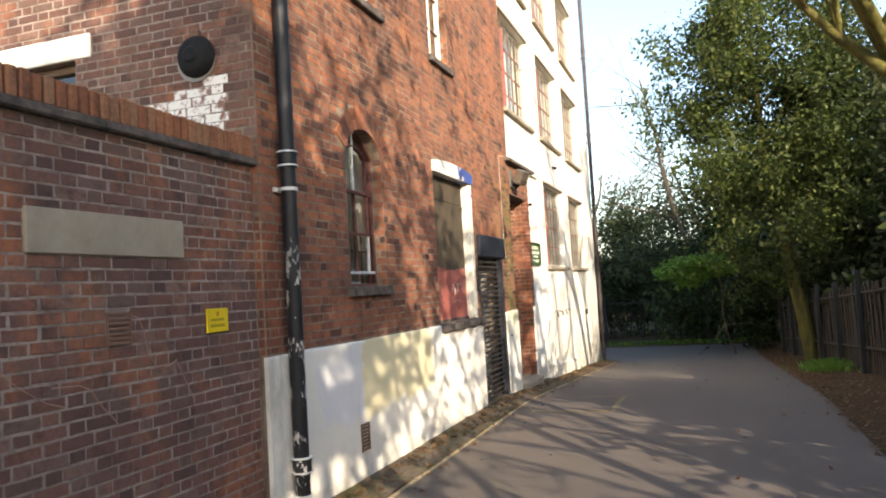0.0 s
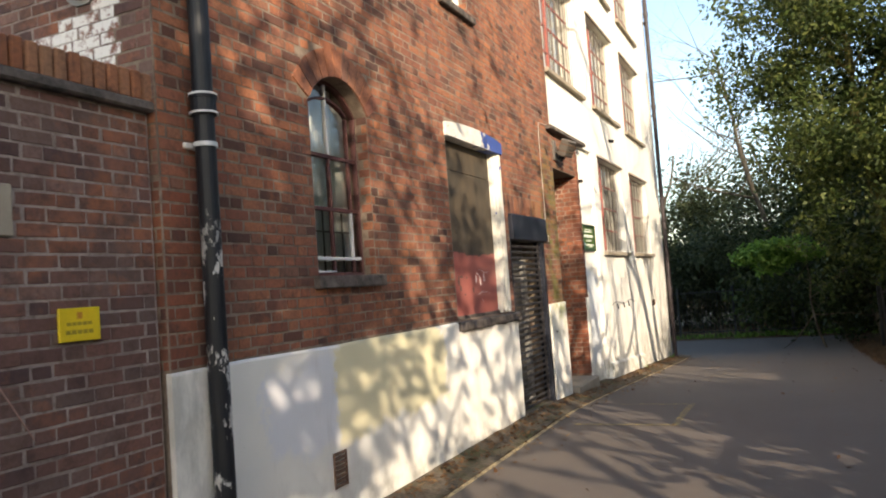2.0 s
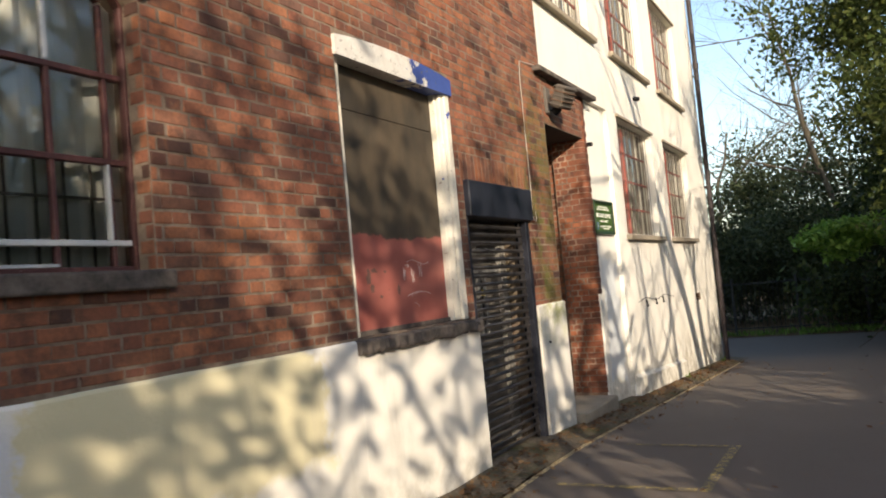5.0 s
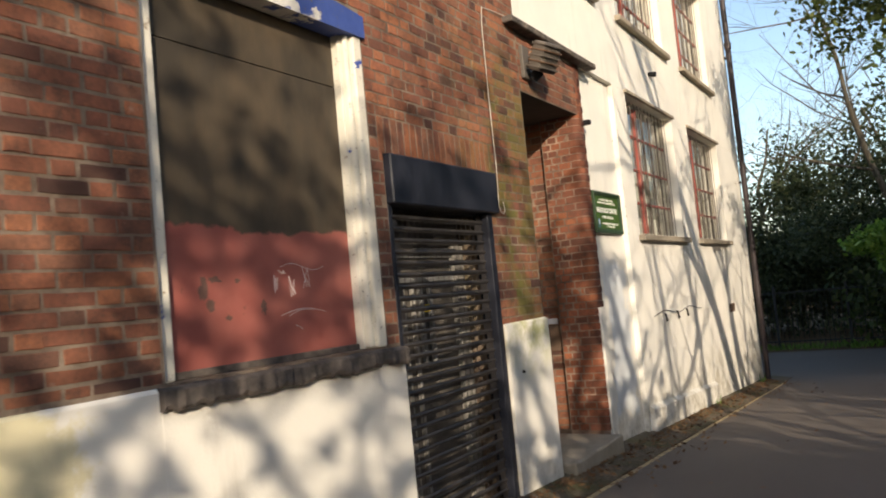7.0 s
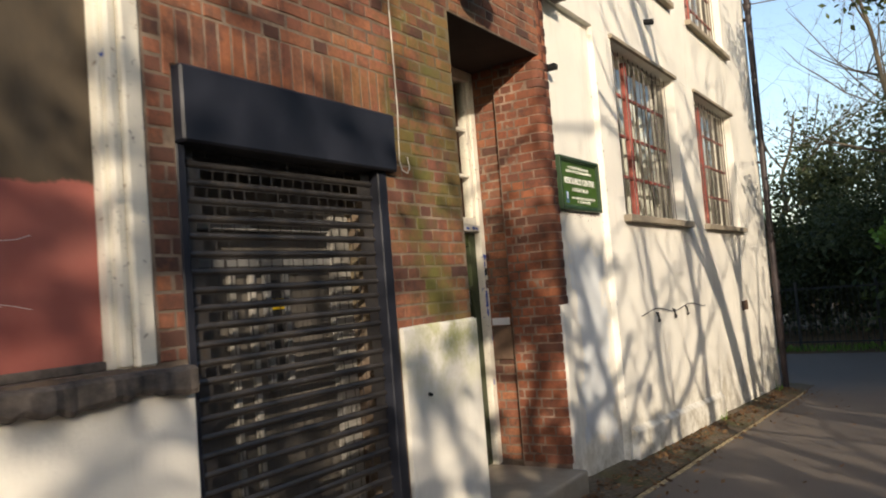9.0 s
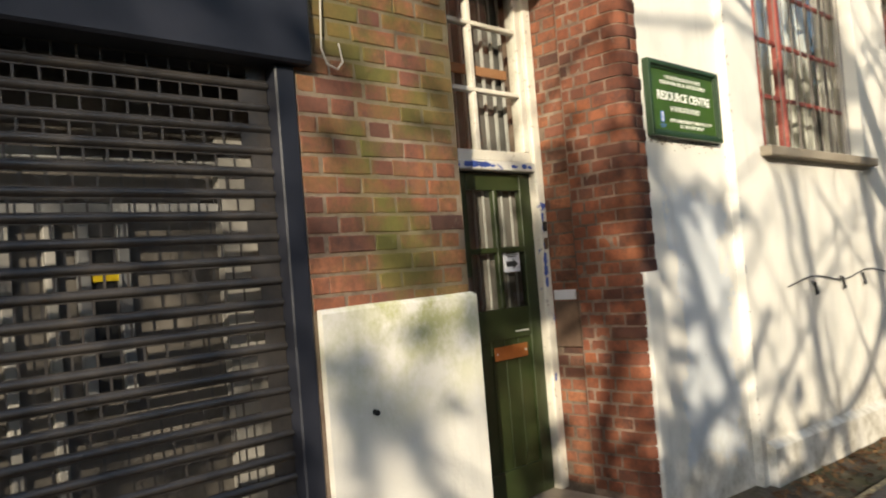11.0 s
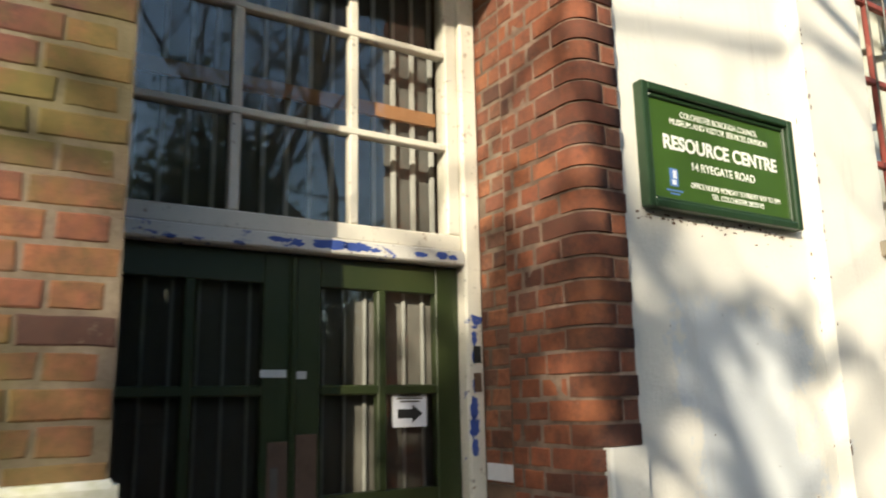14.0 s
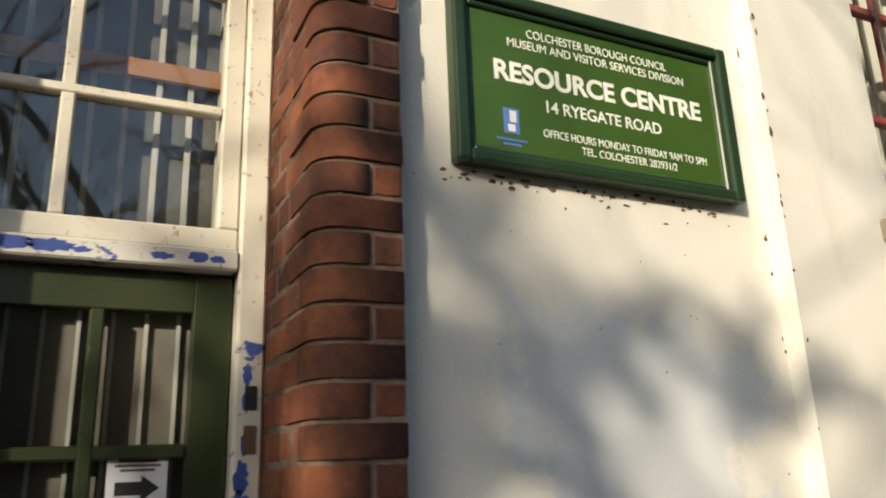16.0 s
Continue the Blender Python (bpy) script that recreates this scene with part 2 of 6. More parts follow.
m = Mat("leaf_litter_soil", 0.95, spec=0.15)
c = m.mix(m.ramp(m.noise(28, 6, 0.7), (0.35, 0.0), (0.7, 1.0)), (0.06, 0.038, 0.022), (0.19, 0.115, 0.06))
c = m.mix(m.ramp(m.noise(1.7, 5, 0.65), (0.5, 0.0), (0.72, 0.65)), c, (0.06, 0.065, 0.022))
SOIL = m.color(c).bump(m.noise(45, 6, 0.75), 0.9, 0.03).m

m = Mat("verge_grit", 0.95, spec=0.15)
c = m.mix(m.ramp(m.noise(26, 6, 0.7), (0.35, 0.0), (0.7, 1.0)), (0.10, 0.08, 0.06), (0.23, 0.185, 0.135))
c = m.mix(m.ramp(m.noise(1.4, 6, 0.7), (0.46, 0.0), (0.66, 0.75)), c, (0.10, 0.10, 0.035))
VERGE = m.color(c).bump(m.noise(60, 6, 0.75), 0.9, 0.02).m

m = Mat("yellow_road_paint", 0.8, spec=0.3)
YELLOW_LINE = m.color(m.mix(m.ramp(m.noise(30, 6, 0.75), (0.42, 0.0), (0.56, 1.0)), (0.62, 0.48, 0.24), (0.2, 0.16, 0.11))).m
m = Mat("faded_road_paint", 0.8, spec=0.3)
FADED_LINE = m.color(m.mix(m.ramp(m.noise(22, 6, 0.75), (0.36, 0.0), (0.56, 1.0)), (0.46, 0.34, 0.10), (0.13, 0.115, 0.10))).m

m = Mat("black_pipe_paint", 0.5, spec=0.35)
c = m.mix(m.math("MULTIPLY", m.span(m.axis(2), 0.0, 2.1, 0.2), m.ramp(m.noise(11, 7, 0.7, stretch=(1, 1, 0.5)), (0.565, 0.0), (0.58, 1.0))), (0.01, 0.011, 0.014), (0.5, 0.48, 0.45))
PIPE = m.color(c).bump(m.noise(30, 5), 0.25, 0.004).m
m = Mat("pipe_navy", 0.5, spec=0.4)
PIPE_FAR = m.color(m.mix(m.noise(6, 4), (0.012, 0.014, 0.02), (0.05, 0.03, 0.028))).m
m = Mat("shutter_steel", 0.48, 0.75)
c = m.mix(m.ramp(m.noise(3.2, 6, 0.7), (0.35, 0.0), (0.7, 1.0)), (0.075, 0.072, 0.075), (0.15, 0.13, 0.115))
c = m.mix(m.ramp(m.noise(16, 6, 0.7), (0.6, 0.0), (0.72, 0.8)), c, (0.13, 0.085, 0.055))
SHUTTER = m.color(c).rough(m.ramp(m.noise(9, 5), (0.3, 0.35), (0.7, 0.62))).bump(m.noise(40, 4), 0.2, 0.003).m
m = Mat("shutter_box_paint", 0.5, 0.0, spec=0.35)
BOX = m.color(m.mix(m.ramp(m.noise(2.5, 5), (0.35, 0.0), (0.7, 1.0)), (0.012, 0.014, 0.022), (0.024, 0.026, 0.037))).bump(m.noise(6, 3), 0.25, 0.01).m


def plain(name, color, rough=0.6, metal=0.0, spec=0.5, grain=0.14, scale=25):
    m = Mat(name, rough, metal, color, spec)
    m.color(m.mix(m.noise(scale, 5), tuple(v * (1 - grain) for v in color), tuple(min(1, v * (1 + grain)) for v in color)))
    return m.m


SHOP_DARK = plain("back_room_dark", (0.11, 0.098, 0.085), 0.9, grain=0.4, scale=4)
SHOP_GREY = plain("back_room_grey", (0.20, 0.2, 0.2), 0.7)
SHOP_PALE = plain("back_room_pale", (0.3, 0.285, 0.26), 0.7)
SIGN_GREEN = plain("sign_green", (0.05, 0.105, 0.02), 0.3, scale=8)
SIGN_FRAME = plain("sign_frame_green", (0.02, 0.045, 0.018), 0.35, grain=0.3)
SIGN_WHITE = plain("sign_white", (0.85, 0.85, 0.8), 0.5)
SIGN_BLUE = plain("sign_blue", (0.10, 0.2, 0.5), 0.5)
SIGN_BLUE_OLD = plain("old_blue_paint", (0.05, 0.095, 0.36), 0.6, grain=0.25)
SIGN_YELLOW = plain("sign_yellow", (0.72, 0.52, 0.02), 0.4)
INK = plain("ink_black", (0.02, 0.02, 0.02), 0.6)
INK_FADED = plain("ink_faded", (0.32, 0.23, 0.02), 0.6)
INK_ORANGE = plain("ink_orange", (0.5, 0.22, 0.03), 0.6)
CHALK = plain("chalk_white", (0.62, 0.5, 0.47), 0.9)
CHALK_PINK = plain("chalk_pink", (0.36, 0.22, 0.18), 0.9)
SCUFF = plain("scuffed_paint", (0.13, 0.07, 0.055), 0.8, grain=0.4)
PAPER = plain("paper_white", (0.75, 0.76, 0.8), 0.7)
COPPER = plain("copper_plate", (0.45, 0.17, 0.05), 0.35, 0.6, grain=0.25)
WOOD_BARE = plain("bare_wood", (0.12, 0.075, 0.05), 0.8, grain=0.35)
LAMP_GREY = plain("lamp_casing", (0.11, 0.095, 0.08), 0.55, grain=0.3)
DISH = plain("weathered_black_plastic", (0.009, 0.009, 0.010), 0.75, spec=0.25, grain=0.4)
GRATE = plain("terracotta_grate", (0.17, 0.09, 0.06), 0.85, grain=0.3)
RUST = plain("rusty_iron", (0.13, 0.075, 0.045), 0.8, grain=0.4)
BARS = plain("white_bars", (0.62, 0.62, 0.60), 0.5)
DOOR_BLIND = plain("door_blind", (0.24, 0.225, 0.20), 0.9, grain=0.35, scale=5)
DARK_BLIND = plain("dark_blind", (0.15, 0.147, 0.137), 0.9, grain=0.4, scale=5)
DIM_BARS = plain("grey_bars", (0.60, 0.60, 0.57), 0.6, grain=0.3, scale=8)
# near-black base colour carries the shade under the doorway head
SOFFIT = plain("soffit_shade", (0.035, 0.026, 0.021), 0.9, grain=0.4, scale=6)
NET = plain("grey_net_curtain", (0.74, 0.74, 0.68), 0.9, grain=0.2, scale=4)
CURTAIN = plain("pale_curtain", (0.74, 0.74, 0.67), 0.85, grain=0.12, scale=5)
BLIND = plain("grey_blind", (0.42, 0.41, 0.38), 0.85, grain=0.15, scale=5)
PLY = plain("tan_batten", (0.50, 0.25, 0.12), 0.7, grain=0.2)
CORD = plain("cable_pale", (0.5, 0.46, 0.4), 0.6)
FENCE_WOOD = plain("fence_wood", (0.034, 0.025, 0.018), 0.9, grain=0.4, scale=9)
FENCE_IRON = plain("fence_iron", (0.012, 0.013, 0.014), 0.6)
ROOF = plain("roof_felt", (0.1, 0.1, 0.1), 0.9)

m = Mat("bark", 0.92, spec=0.15)
BARK = m.color(m.mix(m.ramp(m.noise(9, 6, 0.7, stretch=(1, 1, 0.25)), (0.35, 0.0), (0.7, 1.0)), (0.06, 0.048, 0.035), (0.19, 0.16, 0.11))).bump(m.noise(18, 6, 0.7, stretch=(1, 1, 0.25)), 0.8, 0.03).m
m = Mat("bark_mossy", 0.92, spec=0.15)
BARK_MOSS = m.color(m.mix(m.ramp(m.noise(7, 6, 0.7, stretch=(1, 1, 0.25)), (0.35, 0.0), (0.7, 1.0)), (0.07, 0.06, 0.025), (0.17, 0.16, 0.045))).bump(m.noise(18, 6, 0.7), 0.8, 0.03).m


def leaf_material(name, a, b, c):
    m = Mat(name, 0.55, spec=0.25)
    col = m.ramp(m.rand(), (0.0, a), (0.6, b), (1.0, c))
    m.color(col)
    tr = m.t.nodes.new("ShaderNodeBsdfTranslucent")
    m.link(col, tr.inputs[0])
    mx = m.t.nodes.new("ShaderNodeMixShader")
    mx.inputs[0].default_value = 0.35
    m.link(m.b.outputs[0], mx.inputs[1])
    m.link(tr.outputs[0], mx.inputs[2])
    m.link(mx.outputs[0], m.t.nodes["Material Output"].inputs[0])
    return m.m


LEAF_IVY = leaf_material("leaf_evergreen", (0.025, 0.042, 0.012), (0.056, 0.082, 0.019), (0.125, 0.145, 0.038))
LEAF_WOOD = leaf_material("leaf_woodland", (0.035, 0.045, 0.02), (0.065, 0.085, 0.035), (0.12, 0.13, 0.06))
LEAF_DARK = leaf_material("leaf_dark", (0.018, 0.03, 0.01), (0.035, 0.055, 0.016), (0.07, 0.085, 0.028))
LEAF_FRESH = leaf_material("leaf_fresh", (0.09, 0.18, 0.025), (0.16, 0.29, 0.045), (0.25, 0.38, 0.08))
LEAF_DEAD = leaf_material("leaf_dead", (0.11, 0.055, 0.025), (0.19, 0.10, 0.045), (0.28, 0.17, 0.08))

GLASS = bpy.data.materials.new("window_glass")
GLASS.use_nodes = True
gt = GLASS.node_tree
gt.nodes.remove(gt.nodes["Principled BSDF"])
g_tr, g_gl, g_mx, g_fr = (gt.nodes.new(n) for n in ("ShaderNodeBsdfTransparent", "ShaderNodeBsdfGlossy", "ShaderNodeMixShader", "ShaderNodeFresnel"))
g_tr.inputs[0].default_value = (0.86, 0.88, 0.87, 1)
g_gl.inputs["Roughness"].default_value = 0.03
g_fr.inputs[0].default_value = 2.0
gt.links.new(g_fr.outputs[0], g_mx.inputs[0])
gt.links.new(g_tr.outputs[0], g_mx.inputs[1])
gt.links.new(g_gl.outputs[0], g_mx.inputs[2])
gt.links.new(g_mx.outputs[0], gt.nodes["Material Output"].inputs[0])

# ---- building helpers ----
F = -3.15          # plane of the street front
WHITE1, WHITE2 = -3.225, -3.165   # planes of the rendered bays
DOOR_X = -3.85     # plane of the recessed doors


def gz(y):
    """Height of the ground along the lane: level, then falling past the doorway."""
    if y < 10.5:
        return 0.0
    if y < 12.5:
        return -0.0143 * (y - 10.5) ** 2
    if y < 25:
        return -0.0572 - 0.0572 * (y - 12.5)
    return -0.772 - 0.0572 * 4 * (1 - math.exp(-(y - 25) / 4))


def mesh_of(name, verts, faces, material, smooth=False):
    me = bpy.data.meshes.new(name)
    me.from_pydata(verts, [], faces)
    me.materials.append(material)
    if smooth:
        me.polygons.foreach_set("use_smooth", [True] * len(me.polygons))
    me.update()
    return me


def box(bm, x0, x1, y0, y1, z0, z1, bevel=0.0, seg=1):
    made = bmesh.ops.create_cube(bm, size=1.0, matrix=Matrix.LocRotScale(((x0 + x1) / 2, (y0 + y1) / 2, (z0 + z1) / 2), None, (abs(x1 - x0), abs(y1 - y0), abs(z1 - z0))))
    if bevel:
        edges = {e for v in made["verts"] for e in v.link_edges}
        bmesh.ops.bevel(bm, geom=list(edges), offset=bevel, segments=seg, affect="EDGES", profile=0.5)
    return bm


def rod(bm, a, b, r, sides=10, r2=None):
    a, b = Vector(a), Vector(b)
    turn = (b - a).to_track_quat("Z", "Y").to_matrix().to_4x4()
    bmesh.ops.create_cone(bm, cap_ends=True, segments=sides, radius1=r, radius2=r if r2 is None else r2, depth=(b - a).length, matrix=Matrix.Translation((a + b) / 2) @ turn)
    return bm


def B(*a, **k):
    return box(bmesh.new(), *a, **k)


def finish(bm, name, material):
    me = bpy.data.meshes.new(name)
    bmesh.ops.recalc_face_normals(bm, faces=bm.faces)
    bm.to_mesh(me)
    bm.free()
    me.materials.append(material)
    return me


def thing(name, at, label, category, group="", kind=""):
    ob = new(name)
    ob.empty_display_size = 0.1
    ob.matrix_basis = pose(*at)
    return tagged(ob, label, category, group, kind)


def part(name, bm, material, parent, label=""):
    """Link a bmesh (or a mesh), made in world places, as one mesh object under a thing or a part."""
    ob = new(name, bm if isinstance(bm, bpy.types.Mesh) else finish(bm, name, material))
    ob.parent = parent
    if parent is not None:
        ob.matrix_parent_inverse = parent.matrix_basis.inverted() if parent.parent is None else Matrix()
    return tagged(ob, label)


def solid(name, bm, material, label="", category="", kind="", group=""):
    ob = new(name, bm if isinstance(bm, bpy.types.Mesh) else finish(bm, name, material))
    return tagged(ob, label, category, group, kind)


def panel_wall(name, us, zs, holes, place, thick):
    """A wall with openings that go through it. place(u, z, d) gives the point; d runs into the wall."""
    us = sorted({*us, *(h[0] for h in holes), *(h[1] for h in holes)})
    zs = sorted({*zs, *(h[2] for h in holes), *(h[3] for h in holes)})
    full = {}
    for i in range(len(us) - 1):
        for j in range(len(zs) - 1):
            u, z = (us[i] + us[i + 1]) / 2, (zs[j] + zs[j + 1]) / 2
            full[i, j] = not any(h[0] < u < h[1] and h[2] < z < h[3] for h in holes)
    verts, faces = [], []

    def quad(*pts):
        n = len(verts)
        verts.extend(place(*p) for p in pts)
        faces.append((n, n + 1, n + 2, n + 3))
    for (i, j), ok in full.items():
        if not ok:
            continue
        a, b, c, d = us[i], us[i + 1], zs[j], zs[j + 1]
        quad((a, c, 0), (b, c, 0), (b, d, 0), (a, d, 0))
        quad((a, c, thick), (a, d, thick), (b, d, thick), (b, c, thick))
        if not full.get((i - 1, j)):
            quad((a, c, 0), (a, d, 0), (a, d, thick), (a, c, thick))
        if not full.get((i + 1, j)):
            quad((b, c, 0), (b, c, thick), (b, d, thick), (b, d, 0))
        if not full.get((i, j - 1)):
            quad((a, c, 0), (a, c, thick), (b, c, thick), (b, c, 0))
        if not full.get((i, j + 1)):
            quad((a, d, 0), (b, d, 0), (b, d, thick), (a, d, thick))
    bm = bmesh.new()
    vs = [bm.verts.new(v) for v in verts]
    for f in faces:
        bm.faces.new([vs[k] for k in f])
    bmesh.ops.remove_doubles(bm, verts=bm.verts, dist=0.0005)
    return bm


COURSE, STRETCH, HEAD, JOINT = 0.0735, 0.218, 0.1055, 0.0095


def bond(u0, u1, z0, z1, holes, rng, keep=None):
    """Bricks of a Flemish bond as (u centre, z centre, width, height), cut at the openings' sides."""
    out, row = [], round(z0 / COURSE)
    period = STRETCH + HEAD + 2 * JOINT
    z = row * COURSE
    while z < z1 - 0.02:
        lo, hi = max(z, z0), min(z + COURSE, z1)
        if hi - lo > 0.03:
            zc = (lo + hi) / 2
            cuts = sorted((h[0], h[1]) for h in holes if h[2] < zc < h[3])
            spans, u = [], u0
            for a, b in cuts:
                if a > u:
                    spans.append((u, a))
                u = max(u, b)
            if u < u1:
                spans.append((u, u1))
            for a, b in spans:
                p = math.floor((a - 1) / period) * period + (row % 2) * (STRETCH + HEAD) / 2
                while p < b:
                    for w, off in ((STRETCH, 0.0), (HEAD, STRETCH + JOINT)):
                        slip = rng.uniform(-0.006, 0.006)
                        s, e = max(p + off + slip, a + 0.003), min(p + off + w + slip, b - 0.003)
                        if e - s > 0.035 and (keep is None or keep((s + e) / 2, zc, e - s)):
                            out.append(((s + e) / 2, zc + 0.0035 * noise.noise((s * 1.7, row * 0.6, u0)), e - s, hi - lo - JOINT + rng.uniform(-0.003, 0.002)))
                    p += period
        z += COURSE
        row += 1
    return out


def brick_shape(w, h, depth=0.0032, chamfer=0.003, seed=0):
    """A worn brick's front: face, chamfer and sides, centred; local x along the wall, z up, -y out of the wall."""
    r = random.Random(seed * 7919 + int(w * 1000))
    a, b, j = w / 2, h / 2, min(0.0026, w * 0.03)
    ring = [(-a, -b), (-a * 0.35, -b), (a * 0.4, -b), (a, -b), (a, b), (a * 0.35, b), (-a * 0.4, b), (-a, b)]
    rim, face = [], []
    for k, (x, z) in enumerate(ring):
        corner = k in (0, 3, 4, 7)
        x -= math.copysign(r.uniform(0.0, 2 * j) if corner else 0.0, x) - (0 if corner else r.uniform(-4 * j, 4 * j))
        z -= math.copysign(r.uniform(-0.3 * j, 1.4 * j), z)
        c = chamfer * r.uniform(0.7, 1.6)
        rim.append((x, z))
        face.append((x - math.copysign(c if corner else 0.0, x), z - math.copysign(c, z)))
    v = [(x, -depth + r.uniform(-0.0008, 0.0008), z) for x, z in face] + [(x, -depth + chamfer, z) for x, z in rim] + [(x, 0.004, z) for x, z in rim]
    f = [(0, 1, 6, 7), (1, 2, 5, 6), (2, 3, 4, 5)]
    for k in range(8):
        n = (k + 1) % 8
        f.append((k, k + 8, n + 8, n))
        f.append((k + 8, k + 16, n + 16, n + 8))
    return v, f


brick_cache = {}


def lay(parent, bricks, turn, at, material, rng, singles=None, name="brick", depth=0.0032):
    """Lay bricks on a wall: singles(u, z) picks those that are objects of their own, the others are joined."""
    verts, faces, count = [], [], 0
    local = turn.to_3x3()
    inv = parent.matrix_basis.inverted()
    for u, z, w, h in bricks:
        out = rng.uniform(-0.002, 0.002)
        tilt = rng.uniform(-0.6, 0.6)
        place = at(u, z)
        if singles and count < 300 and singles(u, z):
            key = (name, material.name, round(w, 2), round(h, 3), depth, rng.randrange(5))
            if key not in brick_cache:
                brick_cache[key] = mesh_of(name, *brick_shape(round(w, 2) - (0.0 if w > 0.1 else 0.002), round(h, 3), depth, seed=key[-1]), material)
            ob = new(name, brick_cache[key])
            ob.parent = parent
            ob.matrix_parent_inverse = inv
            ob.matrix_basis = Matrix.Translation(Vector(place) + local @ Vector((0, out, 0))) @ turn @ pose(0, 0, 0, 0, tilt, 0)
            count += 1
        else:
            v, f = brick_shape(w, h, depth, seed=rng.randrange(40))
            n = len(verts)
            r = local @ Matrix.Rotation(radians(tilt), 3, "Y")
            verts.extend(tuple(Vector(place) + r @ Vector((p[0], p[1] + out, p[2]))) for p in v)
            faces.extend(tuple(n + k for k in q) for q in f)
    if verts:
        ob = part("brickwork", mesh_of("brickwork", verts, faces, material), material, parent)
        tagged(ob, kind="stuff")


FRONT_TURN = pose(0, 0, 0, 0, 0, 90)     # wall along y, facing +x
SIDE_TURN = Matrix()                     # wall along x, facing -y

# ---- ground, road ----


def sheet(xs, ys, height):
    verts = [(x, y, height(x, y)) for y in ys for x in xs]
    n = len(xs)
    faces = [(j * n + i, j * n + i + 1, (j + 1) * n + i + 1, (j + 1) * n + i) for j in range(len(ys) - 1) for i in range(n - 1)]
    return verts, faces


def steps(a, b, d):
    n = max(1, round((b - a) / d))
    return [a + (b - a) * k / n for k in range(n + 1)]


def ground_z(x, y):
    h = gz(y) - 0.012
    if x > 1.6:
        h += 0.05 * min(1, (x - 1.6)) + 0.03 * noise.noise((x * 1.3, y * 1.3, 0))
    if y > 31.5:
        h += 0.04 + 0.05 * noise.noise((x, y, 3))
    return h


xs = [-900, -300, -100, -40, -20, -12, -6, -3.3, -2.7, 0, 1.4, 1.6] + steps(1.9, 8, 0.35) + [12, 20, 40, 100, 300, 900]
ys = [-900, -300, -100, -40, -20, -10, -5] + steps(0, 34, 0.5) + [38, 45, 60, 100, 300, 900]
solid("ground", mesh_of("ground", *sheet(xs, ys, ground_z), SOIL, True), SOIL, "brown soil with leaf litter beside the lane", "ground", "structure")

bm = bmesh.new()
ROAD_L, ROAD_R = -2.72, 1.42


def strip(bm, xs, ys, dz):
    v, f = sheet(xs, ys, lambda x, y: gz(y) + dz)
    vs = [bm.verts.new(p) for p in v]
    for q in f:
        bm.faces.new([vs[k] for k in q])


strip(bm, [ROAD_L, -1.4, 0, ROAD_R], [-40, -10] + steps(0, 24.0, 0.5), 0.006)
strip(bm, [-60, -20, -8, -4, ROAD_L, -1.4, 0, ROAD_R], steps(24.0, 31.4, 0.4), 0.006)
bmesh.ops.remove_doubles(bm, verts=bm.verts, dist=0.001)
solid("road", bm, ASPHALT, "worn grey asphalt lane with faded markings", "road", "structure")

bm = bmesh.new()
line = []
for y in steps(-2, 22.6, 0.4):
    line.append((ROAD_L + 0.03 + 0.012 * noise.noise((0, y, 5)), y))
for k in range(1, 9):
    a = radians(k * 11)
    line.append((ROAD_L + 0.03 - 1.3 + 1.3 * math.cos(a), 22.6 + 1.3 * math.sin(a)))
line.append((-12, 23.95))
prev = None
for i, (x, y) in enumerate(line):
    q, r = line[min(i + 1, len(line) - 1)], line[max(i - 1, 0)]
    d = Vector((q[0] - r[0], q[1] - r[1])).normalized() * 0.026
    pair = [bm.verts.new((x - d.y, y + d.x, gz(y) + 0.011)), bm.verts.new((x + d.y, y - d.x, gz(y) + 0.011))]
    if prev:
        bm.faces.new((prev[0], prev[1], pair[1], pair[0]))
    prev = pair
solid("road_line", bm, YELLOW_LINE, "thin faded yellow line along the lane edge", "road marking", "structure")
bm = bmesh.new()
strip(bm, [-1.36, -1.28], steps(10.37, 11.95, 0.4), 0.0115)
strip(bm, [-2.45, -1.38], [10.37, 10.44], 0.0115)
strip(bm, [-2.3, -1.38], [11.88, 11.95], 0.0115)
solid("parking_marking", bm, FADED_LINE, "worn yellow box marking painted on the asphalt", "road marking", "structure")


def verge_z(x, y):
    return gz(y) + 0.012 + 0.05 * max(0.0, (ROAD_L - 0.02 - x) / 0.42) + 0.025 * max(0, noise.noise((x * 4, y * 2.2, 1.5)))


v, f = sheet(steps(-3.3, ROAD_L - 0.005, 0.09), steps(-2, 23.9, 0.12), verge_z)
solid("verge", mesh_of("verge", v, f, VERGE, True), VERGE, "narrow strip of soil and dead leaves along the wall foot", "verge", "structure")

# ---- brick front ----
ARCH = (6.45, 7.30, 1.84, 3.40)
SPRING = 3.16
BW = (8.905, 10.52, 1.34, 3.42)
SH = (10.66, 12.06, -0.3, 2.55)
UP1, UP2 = (6.25, 7.40, 4.78, 6.7), (9.05, 9.82, 4.78, 6.7)
PIER_Y = 12.858     # edge of the brick front at the doorway
TOP_B, TOP_W = 10.4, 11.4
rng = random.Random(7)


def front(u, z, d):
    return (F - d, u, z)


front_holes = [ARCH, BW, SH, UP1, UP2]
wall_front = solid("wall_front", panel_wall("wall_front", (4.95, PIER_Y), (-0.3, 1.335, TOP_B), front_holes, front, 0.35), MORTAR,
                   "tall old red brick wall in Flemish bond with pale mortar", "brick wall", "structure")
# spandrels that close the arched window's head
mid, rise, half = (ARCH[0] + ARCH[1]) / 2, ARCH[3] - SPRING, (ARCH[1] - ARCH[0]) / 2
ARC_R = (half * half + rise * rise) / (2 * rise)
ARC_C = ARCH[3] - ARC_R


